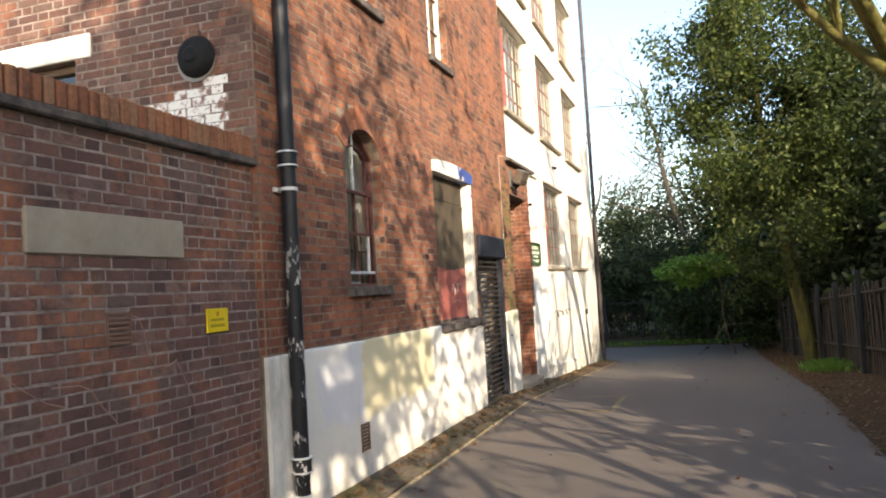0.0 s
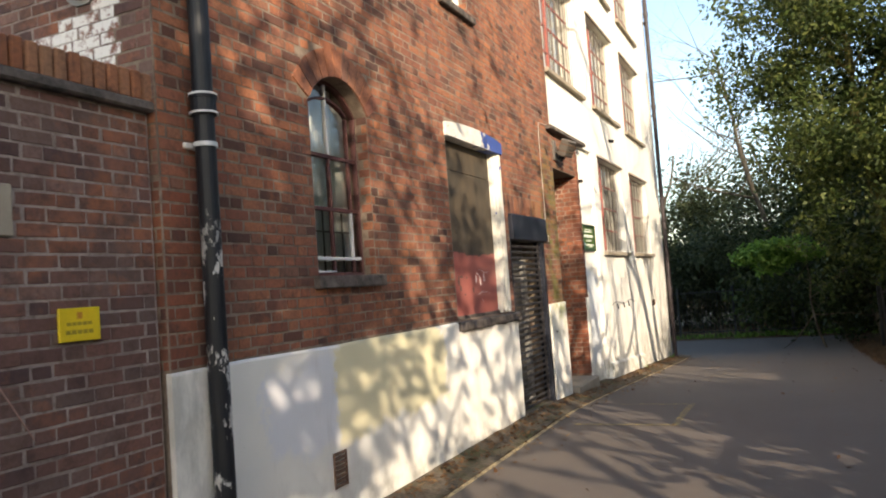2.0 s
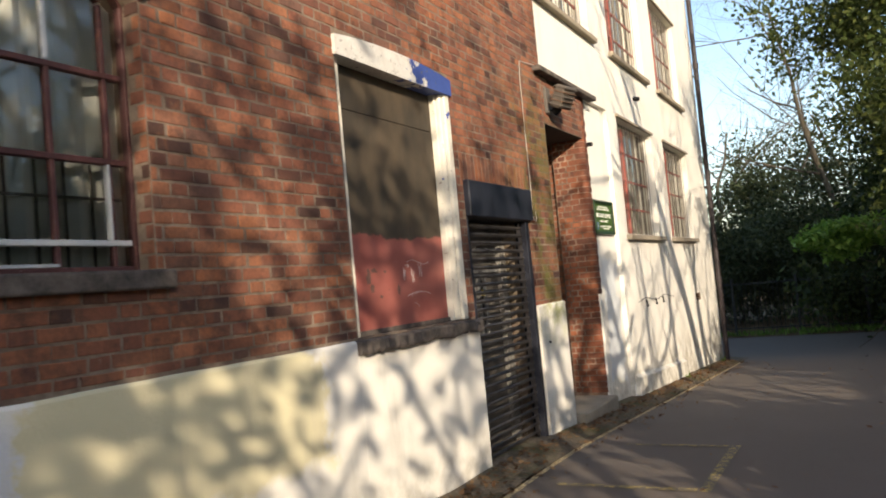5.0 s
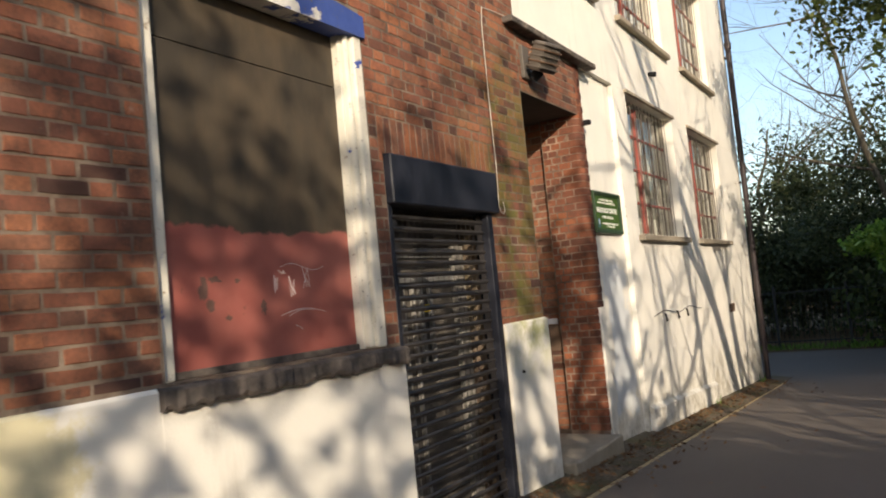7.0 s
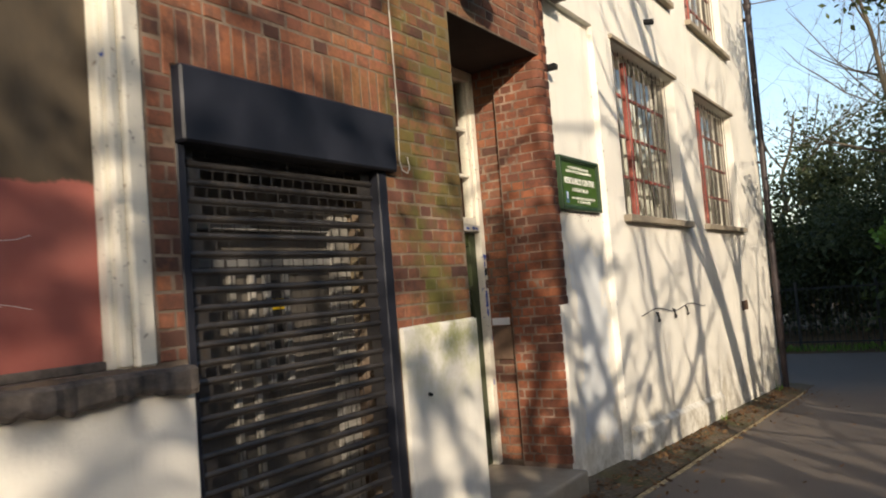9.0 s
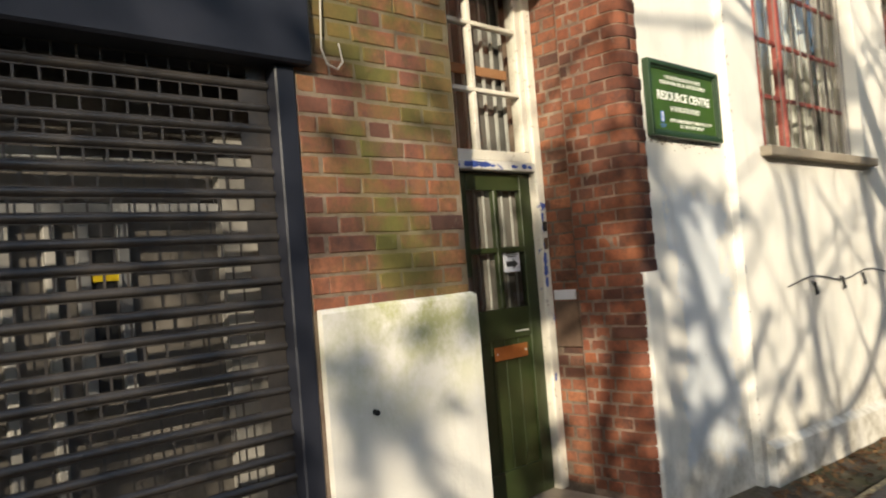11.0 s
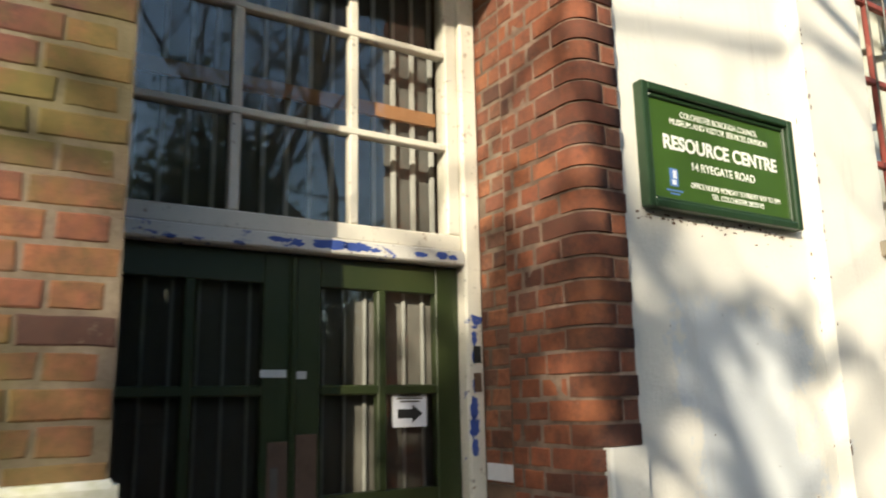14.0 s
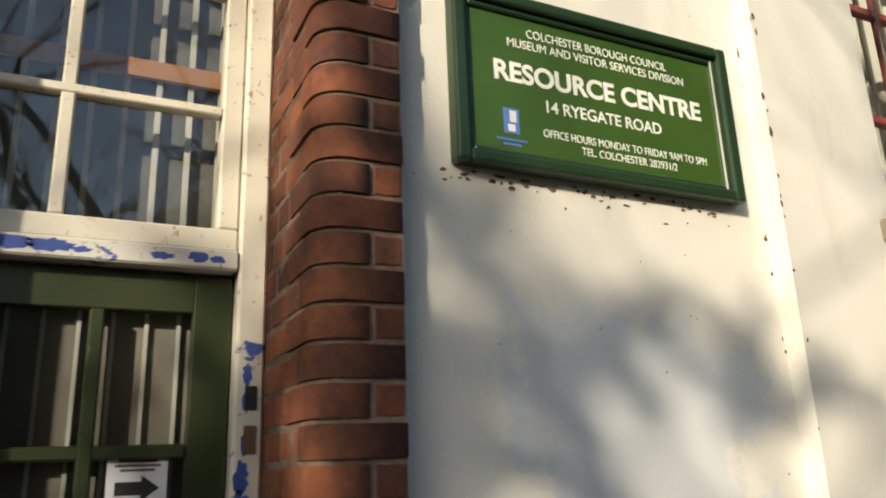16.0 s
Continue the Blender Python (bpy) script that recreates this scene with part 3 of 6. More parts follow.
def arc_z(u):
    return ARC_C + math.sqrt(max(0, ARC_R ** 2 - (u - mid) ** 2))


bm = bmesh.new()
n = 16
us = [ARCH[0] + (ARCH[1] - ARCH[0]) * k / n for k in range(n + 1)]
for d0, d1 in ((0.0, 0.35),):
    for a, b in zip(us, us[1:]):
        p = [front(a, arc_z(a), d0), front(b, arc_z(b), d0), front(b, ARCH[3] + 0.002, d0), front(a, ARCH[3] + 0.002, d0),
             front(a, arc_z(a), d1), front(b, arc_z(b), d1), front(b, ARCH[3] + 0.002, d1), front(a, ARCH[3] + 0.002, d1)]
        vs = [bm.verts.new(q) for q in p]
        for q in ((0, 1, 2, 3), (4, 7, 6, 5), (0, 4, 5, 1)):
            bm.faces.new([vs[k] for k in q])
part("arch_infill", bm, MORTAR, wall_front)
bm = bmesh.new()
n = 11
for k in range(n):
    a0 = math.asin(half / ARC_R) * (2 * (k + 0.04) / n - 1)
    a1 = math.asin(half / ARC_R) * (2 * (k + 0.96) / n - 1)
    vs = []
    for d in (-0.016, 0.13):
        for a, r in ((a0, ARC_R + 0.004), (a1, ARC_R + 0.004), (a1, ARC_R + 0.222), (a0, ARC_R + 0.222)):
            vs.append(bm.verts.new(front(mid + r * math.sin(a), ARC_C + r * math.cos(a), d)))
    for q in ((0, 1, 2, 3), (4, 7, 6, 5), (0, 4, 5, 1), (1, 5, 6, 2), (2, 6, 7, 3), (3, 7, 4, 0)):
        bm.faces.new([vs[k] for k in q])
part("arch_ring", bm, BRICK, wall_front, "arch of bricks on end")


def not_in_arch(u, z, w):
    if abs(u - mid) < half + 0.16 and z > SPRING - 0.03 and z < ARCH[3] + 0.24:
        if math.hypot(max(0, abs(u - mid) - w / 2), z - ARC_C) < ARC_R + 0.225 and z > ARC_C + (ARC_R) * math.cos(math.asin(half / ARC_R)) - 0.05 + max(0, (abs(u - mid) - half)) * 1.2:
            return False
    return True


sold = (10.62, 12.14, 2.55, 2.80)
bw_head = (8.896, 10.53, 1.0, 3.44)
rows = bond(4.955, PIER_Y, 1.34, TOP_B, [ARCH, bw_head, SH, UP1, UP2, sold], rng, not_in_arch)
quoin = [b for b in rows if b[0] < 5.14 and b[1] < 2.35]
lay(wall_front, quoin, FRONT_TURN, lambda u, z: (F, u, z), BRICK_P, rng, lambda u, z: True)
lay(wall_front, [b for b in rows if b not in quoin], FRONT_TURN, lambda u, z: (F, u, z), BRICK, rng, lambda u, z: (u > 11.9 and z < 3.9) or (5.5 < u < 8.9 and z < 2.0))
# soldier course over the shutter
sold_bm = []
u = 10.62
while u < 12.13:
    sold_bm.append((u + 0.035, 2.672, 0.066, 0.235))
    u += 0.075
lay(wall_front, sold_bm, FRONT_TURN, lambda u, z: (F, u, z), BRICK, rng, lambda u, z: True)

# reveals of the openings, in half-bonded bricks
for h, lo, hi in ((ARCH, 1.84, SPRING), (UP1, 4.8, 6.7), (UP2, 4.8, 6.7)):
    for u, turn in ((h[0], pose(0, 0, 0, 0, 0, 180)), (h[1], pose(0, 0, 0, 0, 0, 0))):
        lay(wall_front, [(F - 0.053 if k % 2 else F - 0.03, z, 0.10 if k % 2 else 0.056, 0.065) for k, z in enumerate(steps(lo + 0.04, hi - 0.02, 0.075))], turn,
            lambda x, z, u=u: (x, u, z), BRICK, rng)

# ---- painted dado and rendered bays ----
bm = bmesh.new()


def dado(bm, u0, u1, top, out, bottom=-0.9):
    """A rendered band with a slightly wavy top edge."""
    us = steps(u0, u1, 0.12)
    ring = []
    for u in us:
        t = top + 0.006 * noise.noise((u * 3, 0.3, 2)) + 0.012 * noise.noise((u * 0.8, 4, 2))
        ring.append([bm.verts.new(p) for p in ((F + out, u, bottom), (F + out, u, t - 0.014), (F + out - 0.012, u, t), (F - 0.01, u, t + 0.004), (F - 0.01, u, bottom))])
    for a, b in zip(ring, ring[1:]):
        for k in range(4):
            bm.faces.new((a[k], b[k], b[k + 1], a[k + 1]))
    bm.faces.new(ring[0])
    bm.faces.new(ring[-1])


dado(bm, 4.93, BW[0] - 0.05, 1.325, 0.028)
dado(bm, BW[0] - 0.05, SH[0], 1.27, 0.03)
solid("dado_long", bm, RENDER, "white painted render band with straw and grey repaint patches", "rendered wall", "structure")
bm = bmesh.new()
dado(bm, SH[1] + 0.02, PIER_Y + 0.003, 1.35, 0.03)
box(bm, F - 0.34, F + 0.028, PIER_Y + 0.002, PIER_Y + 0.016, -0.9, 1.345)
solid("dado_short", bm, RENDER, "white painted render on the brick pier, green with algae", "rendered wall", "structure")


def w1(u, z, d):
    return (WHITE1 - d, u, z)


def w2(u, z, d):
    return (WHITE2 - d, u, z)


WINDOWS = [(y0, y0 + 2.15, z0, z0 + 1.78) for z0 in (2.15, 4.92, 7.5) for y0 in (12.92, 16.0, 19.08) if not (z0 < 3 and y0 < 14)]
solid("wall_bay", panel_wall("wall_bay", (14.385, 15.52), (-0.9, 3.955), [], w1, 0.35), RENDER, "white painted rendered bay beside the doorway", "rendered wall", "structure")
low = [w for w in WINDOWS if w[2] < 3]
wall_white = solid("wall_white", panel_wall("wall_white", (15.52, 23.25), (-1.2, 3.955), low, w2, 0.35), RENDER,
                   "white painted rendered factory wall with rows of windows", "rendered wall", "structure")
solid("wall_white_upper", panel_wall("wall_white_upper", (12.83, 23.25), (3.957, TOP_W), [w for w in WINDOWS if w[2] > 3], w2, 0.35), RENDER,
      "white painted upper storeys of the factory", "rendered wall", "structure")
bm = bmesh.new()
for a, b in zip(steps(15.6, 19.0, 0.2), steps(15.6, 19.0, 0.2)[1:]):
    t = gz(a) + 0.36
    t2 = gz(b) + 0.36
    p = [(WHITE2 + 0.06, a, -1), (WHITE2 + 0.06, b, -1), (WHITE2 + 0.06, b, t2 - 0.05), (WHITE2 + 0.06, a, t - 0.05), (WHITE2 - 0.01, a, t), (WHITE2 - 0.01, b, t2)]
    vs = [bm.verts.new(q) for q in p]
    bm.faces.new(vs[:4])
    bm.faces.new((vs[3], vs[2], vs[5], vs[4]))
    if a < 15.65:
        bm.faces.new((vs[0], vs[3], vs[4], bm.verts.new((WHITE2 - 0.01, a, -1))))
solid("plinth", bm, RENDER, "worn rendered plinth at the wall foot", "plinth", "structure")

# closing walls, roofs
bm = bmesh.new()
box(bm, -11, F - 0.36, 22.9, 23.25, -1.2, TOP_W)
box(bm, -11.3, -11, 4.95, 23.25, -1.2, TOP_W)
box(bm, -11, F - 0.36, 12.84, 12.9, 3.4, TOP_W)
solid("wall_back", bm, RENDER, "rendered end and back walls of the factory", "wall", "structure")
bm = bmesh.new()
box(bm, -11.3, F - 0.35, 12.83, 23.25, TOP_W - 0.3, TOP_W - 0.1)
box(bm, -11.3, F - 0.35, 4.95, 12.83, TOP_B - 0.3, TOP_B - 0.1)
solid("roof", bm, ROOF, "flat felted roof behind the parapet", "roof", "structure")
bm = bmesh.new()
for z in (4.2, 7.1):
    box(bm, -10.9, F - 0.37, 5.4, 22.85, z, z + 0.2)
solid("ceiling", bm, SHOP_GREY, "plain storey floors inside the building", "ceiling", "structure")

# side wall of the brick block above the yard wall
SIDE_Y = 4.95


def side(u, z, d):
    return (u, SIDE_Y + d, z)


SIDE_WIN = (-6.6, -4.87, 2.6, 3.86)
wall_side = solid("wall_side", panel_wall("wall_side", (-11, F - 0.352), (-0.3, TOP_B), [SIDE_WIN], side, 0.35), MORTAR_G,
                  "dark red brick gable wall above the yard", "brick wall", "structure")
rows = bond(-11, F - 0.003, 2.4, 6.2, [(-6.9, -4.69, 3.86, 4.07), SIDE_WIN], rng)


def washed(u, z):
    """Where old whitewash still clings to the gable's bricks."""
    return -4.7 < u < -3.36 and 2.9 < z < 3.27 + 0.26 * (u + 4.7) / 1.3 + 0.10 * noise.noise((u * 4.0, z * 9.0, 6.0))


lay(wall_side, [b for b in rows if not washed(b[0], b[1])], SIDE_TURN, lambda u, z: (u, SIDE_Y, z), BRICK_G, rng, lambda u, z: u > -4.7 and z < 5.0)
lay(wall_side, [(u, z, w + 0.007, h + 0.008) for u, z, w, h in rows if washed(u, z)], SIDE_TURN, lambda u, z: (u, SIDE_Y, z), WHITEWASH, rng, lambda u, z: True)

lay(wall_side, bond(-3.5, F - 0.003, 1.34, 2.4, [], rng), SIDE_TURN, lambda u, z: (u, SIDE_Y, z), BRICK_P, rng)

# yard wall
G = -3.2


def yard(u, z, d):
    return (G - d, u, z)


wall_yard = solid("wall_yard", panel_wall("wall_yard", (-9, 4.93), (-0.2, 2.80), [], yard, 0.3), MORTAR_G, "brown brick yard wall with brick coping", "brick wall", "structure")
SLAB, AIRB = (2.88, 4.09, 2.06, 2.30), (3.41, 3.60, 1.54, 1.74)
rows = bond(0.0, 4.925, 0.0, 2.77, [SLAB, AIRB], rng)
lay(wall_yard, rows, FRONT_TURN, lambda u, z: (G, u, z), BRICK_G, rng, lambda u, z: u > 3.3)
bm = bmesh.new()
box(bm, G - 0.34, G + 0.055, -9, 4.945, 2.775, 2.835, 0.012)
part("tile_crease", bm, STONE, wall_yard, "dark creasing tiles under the coping")
bm = bmesh.new()
y = -9.0
while y < 4.9:
    dz = rng.uniform(-0.005, 0.005)
    box(bm, G - 0.30, G + 0.03 + rng.uniform(-0.004, 0.004), y + 0.004, y + 0.07, 2.836, 2.995 + dz, 0.009)
    y += 0.078
part("coping", bm, COPING, wall_yard, "brick-on-edge coping")
part("slab", B(G - 0.02, G + 0.02, *SLAB, bevel=0.006), CONCRETE, wall_yard, "plain cement panel")

# ---- doorway ----
bm = bmesh.new()
box(bm, DOOR_X - 0.3, F - 0.352, 12.6, PIER_Y, -0.4, 3.9)
solid("door_jamb_wall", bm, MORTAR, "brick jamb of the recessed doorway", "brick wall", "structure")
bm = bmesh.new()
ring = [(-3.58, 14.384), (-3.58, 14.206), (F - 0.071, 14.206)] + [(F - 0.071 + 0.066 * math.sin(radians(15 * k)), 14.272 - 0.066 * math.cos(radians(15 * k))) for k in range(1, 7)] + [(F - 0.005, 14.384)]
lo, hi = [bm.verts.new((x, y, -0.4)) for x, y in ring], [bm.verts.new((x, y, 3.9)) for x, y in ring]
for k in range(len(ring)):
    j = (k + 1) % len(ring)
    bm.faces.new((lo[k], lo[j], hi[j], hi[k]))
bm.faces.new(lo)
bm.faces.new(hi)
pier = solid("pier", bm, MORTAR_P, "orange brick pier with rounded corner beside the door", "brick pier", "structure")
inner = solid("door_reveal", B(DOOR_X - 0.3, -3.582, 14.262, 14.6, -0.4, 3.9), MORTAR, "inner brick reveal beside the door frame", "brick wall", "structure")
# the recess's shade is put into this soffit's colour
solid("door_soffit", B(DOOR_X - 0.3, F - 0.012, PIER_Y + 0.004, 14.383, 3.372, 3.92), SOFFIT, "soffit over the doorway, coloured near-black for the shade there", "lintel", "structure")
head = solid("wall_over_door", B(F - 0.1, F - 0.006, PIER_Y + 0.002, 14.385, 3.376, 3.93), MORTAR, "brick panel over the doorway", "brick wall", "structure")
lay(head, bond(PIER_Y + 0.005, 14.38, 3.38, 3.92, [], rng), FRONT_TURN, lambda u, z: (F - 0.006, u, z), BRICK, rng, lambda u, z: True)


def bullnose(long, h, r=0.068):
    """A brick with a rounded corner: its front runs along +y, its flank along -x; the corner is at the origin's side."""
    bm = bmesh.new()
    a, b = (0.115, 0.182) if long else (0.215, 0.108)
    ring = [(-a, 0.012)]
    ring.append((-a, 0.0))
    for k in range(9):
        t = radians(90 * k / 8)
        ring.append((-r + r * math.sin(t), r - r * math.cos(t)))
    ring += [(0.0, b), (-0.012, b)]
    lo_, hi_ = ([bm.verts.new((x, y, z)) for x, y in ring] for z in (-h / 2, h / 2))
    for k in range(len(ring) - 1):
        bm.faces.new((lo_[k], lo_[k + 1], hi_[k + 1], hi_[k])).smooth = 1 < k < len(ring) - 2
    bm.faces.new([bm.verts.new((x, y, -h / 2)) for x, y in ring])
    bm.faces.new([bm.verts.new((x, y, h / 2)) for x, y in ring])
    return finish(bm, "brick", BRICK_P)


bulls = [bullnose(False, 0.0625), bullnose(True, 0.0625)]
half_brick = mesh_of("brick", *brick_shape(0.063, 0.0625), BRICK_P)
row = 0
for z in steps(0.1, 3.85, COURSE):
    zc = z + 0.0375
    ob = new("brick", bulls[row % 2])
    ob.parent, ob.matrix_parent_inverse = pier, Matrix()
    ob.matrix_basis = pose(F + 0.002 + rng.uniform(-0.002, 0.002), 14.2 + rng.uniform(-0.002, 0.002), zc)
    if row % 2 == 0:
        stub = new("brick", half_brick)
        stub.parent, stub.matrix_parent_inverse = pier, Matrix()
        stub.matrix_basis = pose(F - 0.005 + rng.uniform(-0.001, 0.001), 14.35, zc, 0, 0, 90)
    row += 1
flank = []
row = 0
for z in steps(0.1, 3.85, COURSE):
    zc, a = z + 0.0375, 0.225 if row % 2 == 0 else 0.125
    edges = [-3.58, -3.58 + 0.1, F - a] if row % 2 == 0 else [-3.58, -3.58 + 0.06, -3.58 + 0.17, F - a]
    for s, e in zip(edges, edges[1:]):
        flank.append(((s + e) / 2, zc, e - s - JOINT, 0.0625))
    row += 1
lay(pier, flank, SIDE_TURN, lambda u, z: (u, 14.207, z), BRICK_P, rng, lambda u, z: True)
lay(inner, bond(DOOR_X + 0.03, -3.585, 0.1, 3.85, [], rng), SIDE_TURN, lambda u, z: (u, 14.262, z), BRICK, rng, lambda u, z: True)
bm = bmesh.new()
plan = [(F - 0.1, 14.236), (F + 0.01, 14.236), (F + 0.016, 14.244), (F + 0.012, 14.39), (WHITE1 + 0.0005, 14.42), (WHITE1 - 0.05, 14.42)]
lo, hi = [bm.verts.new((x, y, -0.6)) for x, y in plan], [bm.verts.new((x, y, 1.355 + 0.004 * math.sin(y * 40))) for x, y in plan]
for k in range(6):
    bm.faces.new((lo[k], lo[(k + 1) % 6], hi[(k + 1) % 6], hi[k]))
bm.faces.new(lo)
bm.faces.new(hi)
solid("pier_dado", bm, RENDER, "white painted render at the foot of the pier", "rendered wall", "structure")
solid("doorstep", B(DOOR_X - 0.1, F + 0.12, 12.95, 14.22, -0.5, 0.07, bevel=0.02, seg=2), CONCRETE, "worn concrete doorstep", "step", "structure")
solid("lintel_ledge", B(F - 0.02, F + 0.1, 12.62, 14.68, 3.925, 3.985, bevel=0.008), STONE, "dark stone ledge over the doorway", "ledge", "structure")
# added dark sheet; its colour stands for unlit depth
solid("wall_door_back", B(DOOR_X - 2.0, DOOR_X - 1.9, 11.6, 15.4, -0.4, 3.9), SHOP_DARK, "dark sheet standing in for the unlit space behind the door", "wall", "structure")

# ---- windows of the white factory ----


def glass_part(name, x, y0, y1, z0, z1, parent):
    ob = part(name, mesh_of("pane", [(x, y0, z0), (x, y1, z0), (x, y1, z1), (x, y0, z1)], [(0, 1, 2, 3)], GLASS), GLASS, parent)
    ob.visible_shadow = False
    return ob


def factory_window(y0, y1, z0, z1):
    w = thing("window_factory", (WHITE2, y0, z0), "red steel-framed factory window with many panes and pale bars", "window", "factory windows")
    x = WHITE2 - 0.16
    L, H = y1 - y0, z1 - z0
    bm = bmesh.new()
    for a, b, c, d in ((y0, y0 + 0.045, z0, z1), (y1 - 0.045, y1, z0, z1), (y0 + 0.045, y1 - 0.045, z0, z0 + 0.045), (y0 + 0.045, y1 - 0.045, z1 - 0.045, z1)):
        box(bm, x - 0.03, x + 0.03, a, b, c, d, 0.004)
    part("frame", bm, CORD, w)
    part("mullion", B(x - 0.03, x + 0.035, y0 + 0.36 * L - 0.03, y0 + 0.36 * L + 0.03, z0 + 0.047, z1 - 0.047, bevel=0.005), PAINT_RED, w)
    for k in (1, 2, 3):
        z = z0 + H * k / 4
        part("glazing_bar", B(x - 0.014, x + 0.018, y0 + 0.047, y1 - 0.047, z - 0.015, z + 0.015, bevel=0.003), PAINT_RED, w)
    for k in (0.18, 0.52, 0.68, 0.84):
        part("glazing_bar", B(x - 0.012, x + 0.014, y0 + L * k - 0.008, y0 + L * k + 0.008, z0 + 0.047, z1 - 0.047), PAINT_RED if k < 0.3 else LAMP_GREY, w)
    for k in range(13):
        y = y0 + L * (k + 0.7) / 13.4
        part("bar", rod(bmesh.new(), (x + 0.075, y, z0 + 0.005), (x + 0.075, y, z1 - 0.02), 0.0055, 6), LAMP_GREY, w)
    glass_part("pane", x, y0 + 0.04, y1 - 0.04, z0 + 0.04, z1 - 0.04, w)
    bm = bmesh.new()
    n = 26
    vs = []
    for k in range(n + 1):
        y = y0 + 0.02 + (L - 0.04) * k / n
        vs.append([bm.verts.new((x - 0.2 + (0.02 if k % 2 else -0.02), y, z)) for z in (z0 - 0.05, z1 + 0.05)])
    for a, b in zip(vs, vs[1:]):
        bm.faces.new((a[0], b[0], b[1], a[1]))
    part("blind", bm, CURTAIN, w, "pale folded blind behind the glass")
    part("sill", B(WHITE2 - 0.14, WHITE2 + 0.08, y0 - 0.07, y1 + 0.1, z0 - 0.075, z0 - 0.003, bevel=0.008), CONCRETE, w, "weathered concrete sill")
    part("drip_lintel", B(WHITE2 - 0.1, WHITE2 + 0.04, y0 - 0.05, y1 + 0.05, z1 + 0.003, z1 + 0.045, bevel=0.005), CONCRETE, w)
    return w


first = factory_window(*WINDOWS[0])
for w in WINDOWS[1:]:
    copy_thing(first, pose(WHITE2, w[0], w[2]))


# ---- arched window ----
def arched_window():
    w = thing("arched_window", (F, ARCH[0], ARCH[2]), "tall arched window with plum-painted glazing bars and pale curtain", "window")
    x = F - 0.14
    y0, y1, z0 = ARCH[0] + 0.0, ARCH[1] - 0.0, ARCH[2]

    def arc_bar(bm, off, width, deep=0.02):
        prev = None
        n = 18
        for k in range(n + 1):
            u = y0 + (y1 - y0) * k / n
            u = min(max(u, y0 + off), y1 - off)
            z = arc_z(u) - off
            ring = [bm.verts.new((x + dx, u, z + dz)) for dx, dz in ((-deep, 0), (deep, 0), (deep, -width), (-deep, -width))]
            if prev:
                for j in range(4):
                    bm.faces.new((prev[j], ring[j], ring[(j + 1) % 4], prev[(j + 1) % 4]))
            prev = ring
    bm = bmesh.new()
    box(bm, x - 0.025, x + 0.025, y0, y0 + 0.02, z0, SPRING, 0.004)
    box(bm, x - 0.025, x + 0.025, y1 - 0.02, y1, z0, SPRING, 0.004)
    box(bm, x - 0.025, x + 0.025, y0 + 0.035, y1 - 0.035, z0, z0 + 0.03, 0.004)
    arc_bar(bm, 0.0, 0.025, 0.025)
    part("frame", bm, PAINT_PLUM, w)
    bm = bmesh.new()
    arc_bar(bm, 0.13, 0.02)
    part("inner_arch_bar", bm, PAINT_PLUM, w)
    for y, z1 in ((y0 + 0.13, SPRING - 0.02), (y1 - 0.13, SPRING - 0.02)):
        part("glazing_bar", B(x - 0.015, x + 0.02, y - 0.011, y + 0.011, z0 + 0.03, z1, bevel=0.003), PAINT_PLUM, w)
    part("centre_bar", B(x - 0.015, x + 0.02, mid - 0.012, mid + 0.012, z0 + 0.03, 2.79, bevel=0.003), PAINT_PLUM, w)
    part("centre_bar", B(x - 0.015, x + 0.02, mid - 0.012, mid + 0.012, 2.81, ARCH[3] - 0.03, bevel=0.003), BARS, w, "white centre glazing bar")
    for z, mat in ((2.79, PAINT_PLUM), (2.37, PAINT_PLUM), (1.98, BARS)):
        part("transom", B(x - 0.018, x + 0.026, y0 + 0.035, y1 - 0.036, z - 0.014, z + 0.014, bevel=0.003), mat, w)
    part("repair_bead", B(x - 0.01, x + 0.024, y0 + 0.04, mid, z0 + 0.032, z0 + 0.046), BARS, w)
    part("repair_bead", B(x - 0.01, x + 0.024, y1 - 0.15, y1 - 0.137, 1.99, 2.36), BARS, w)
    us_ = [y0 + (y1 - y0) * k / 14 for k in range(15)]
    ob = part("pane", mesh_of("pane", [(x, u, z0 + 0.02) for u in us_] + [(x, u, arc_z(u) - 0.01) for u in us_], [(k, k + 1, k + 16, k + 15) for k in range(14)], GLASS), GLASS, w)
    ob.visible_shadow = False
    bm = bmesh.new()
    vs = []
    for k in range(37):
        u = y0 - 0.1 + (y1 - y0 + 0.2) * k / 36
        vs.append([bm.verts.new((x - 0.085 + 0.014 * math.sin(k * 1.35) + 0.01 * math.sin(k * 0.6), u, z)) for z in (z0 - 0.1, ARCH[3] + 0.1)])
    for a, b in zip(vs, vs[1:]):
        bm.faces.new((a[0], b[0], b[1], a[1]))
    part("curtain", bm, NET, w, "pale gathered curtain behind the glass")
    for k in range(5):
        y = y0 + 0.1 + 0.14 * k
        part("bar", rod(bmesh.new(), (x - 0.05, y, z0 + 0.01), (x - 0.05, y, 2.36), 0.008, 6), LAMP_GREY, w)
    part("bar", rod(bmesh.new(), (x - 0.05, y0 + 0.03, 2.2), (x - 0.05, y1 - 0.03, 2.2), 0.008, 6), LAMP_GREY, w)
    part("sill", B(F - 0.19, F + 0.055, ARCH[0] - 0.07, ARCH[1] + 0.075, 1.745, 1.838, bevel=0.012, seg=2), STONE, w, "worn dark stone sill")
    part("back_panel", B(F - 0.6, F - 0.55, y0 - 0.3, y1 + 0.3, z0 - 0.3, ARCH[3] + 0.2), SHOP_GREY, w)


arched_window()


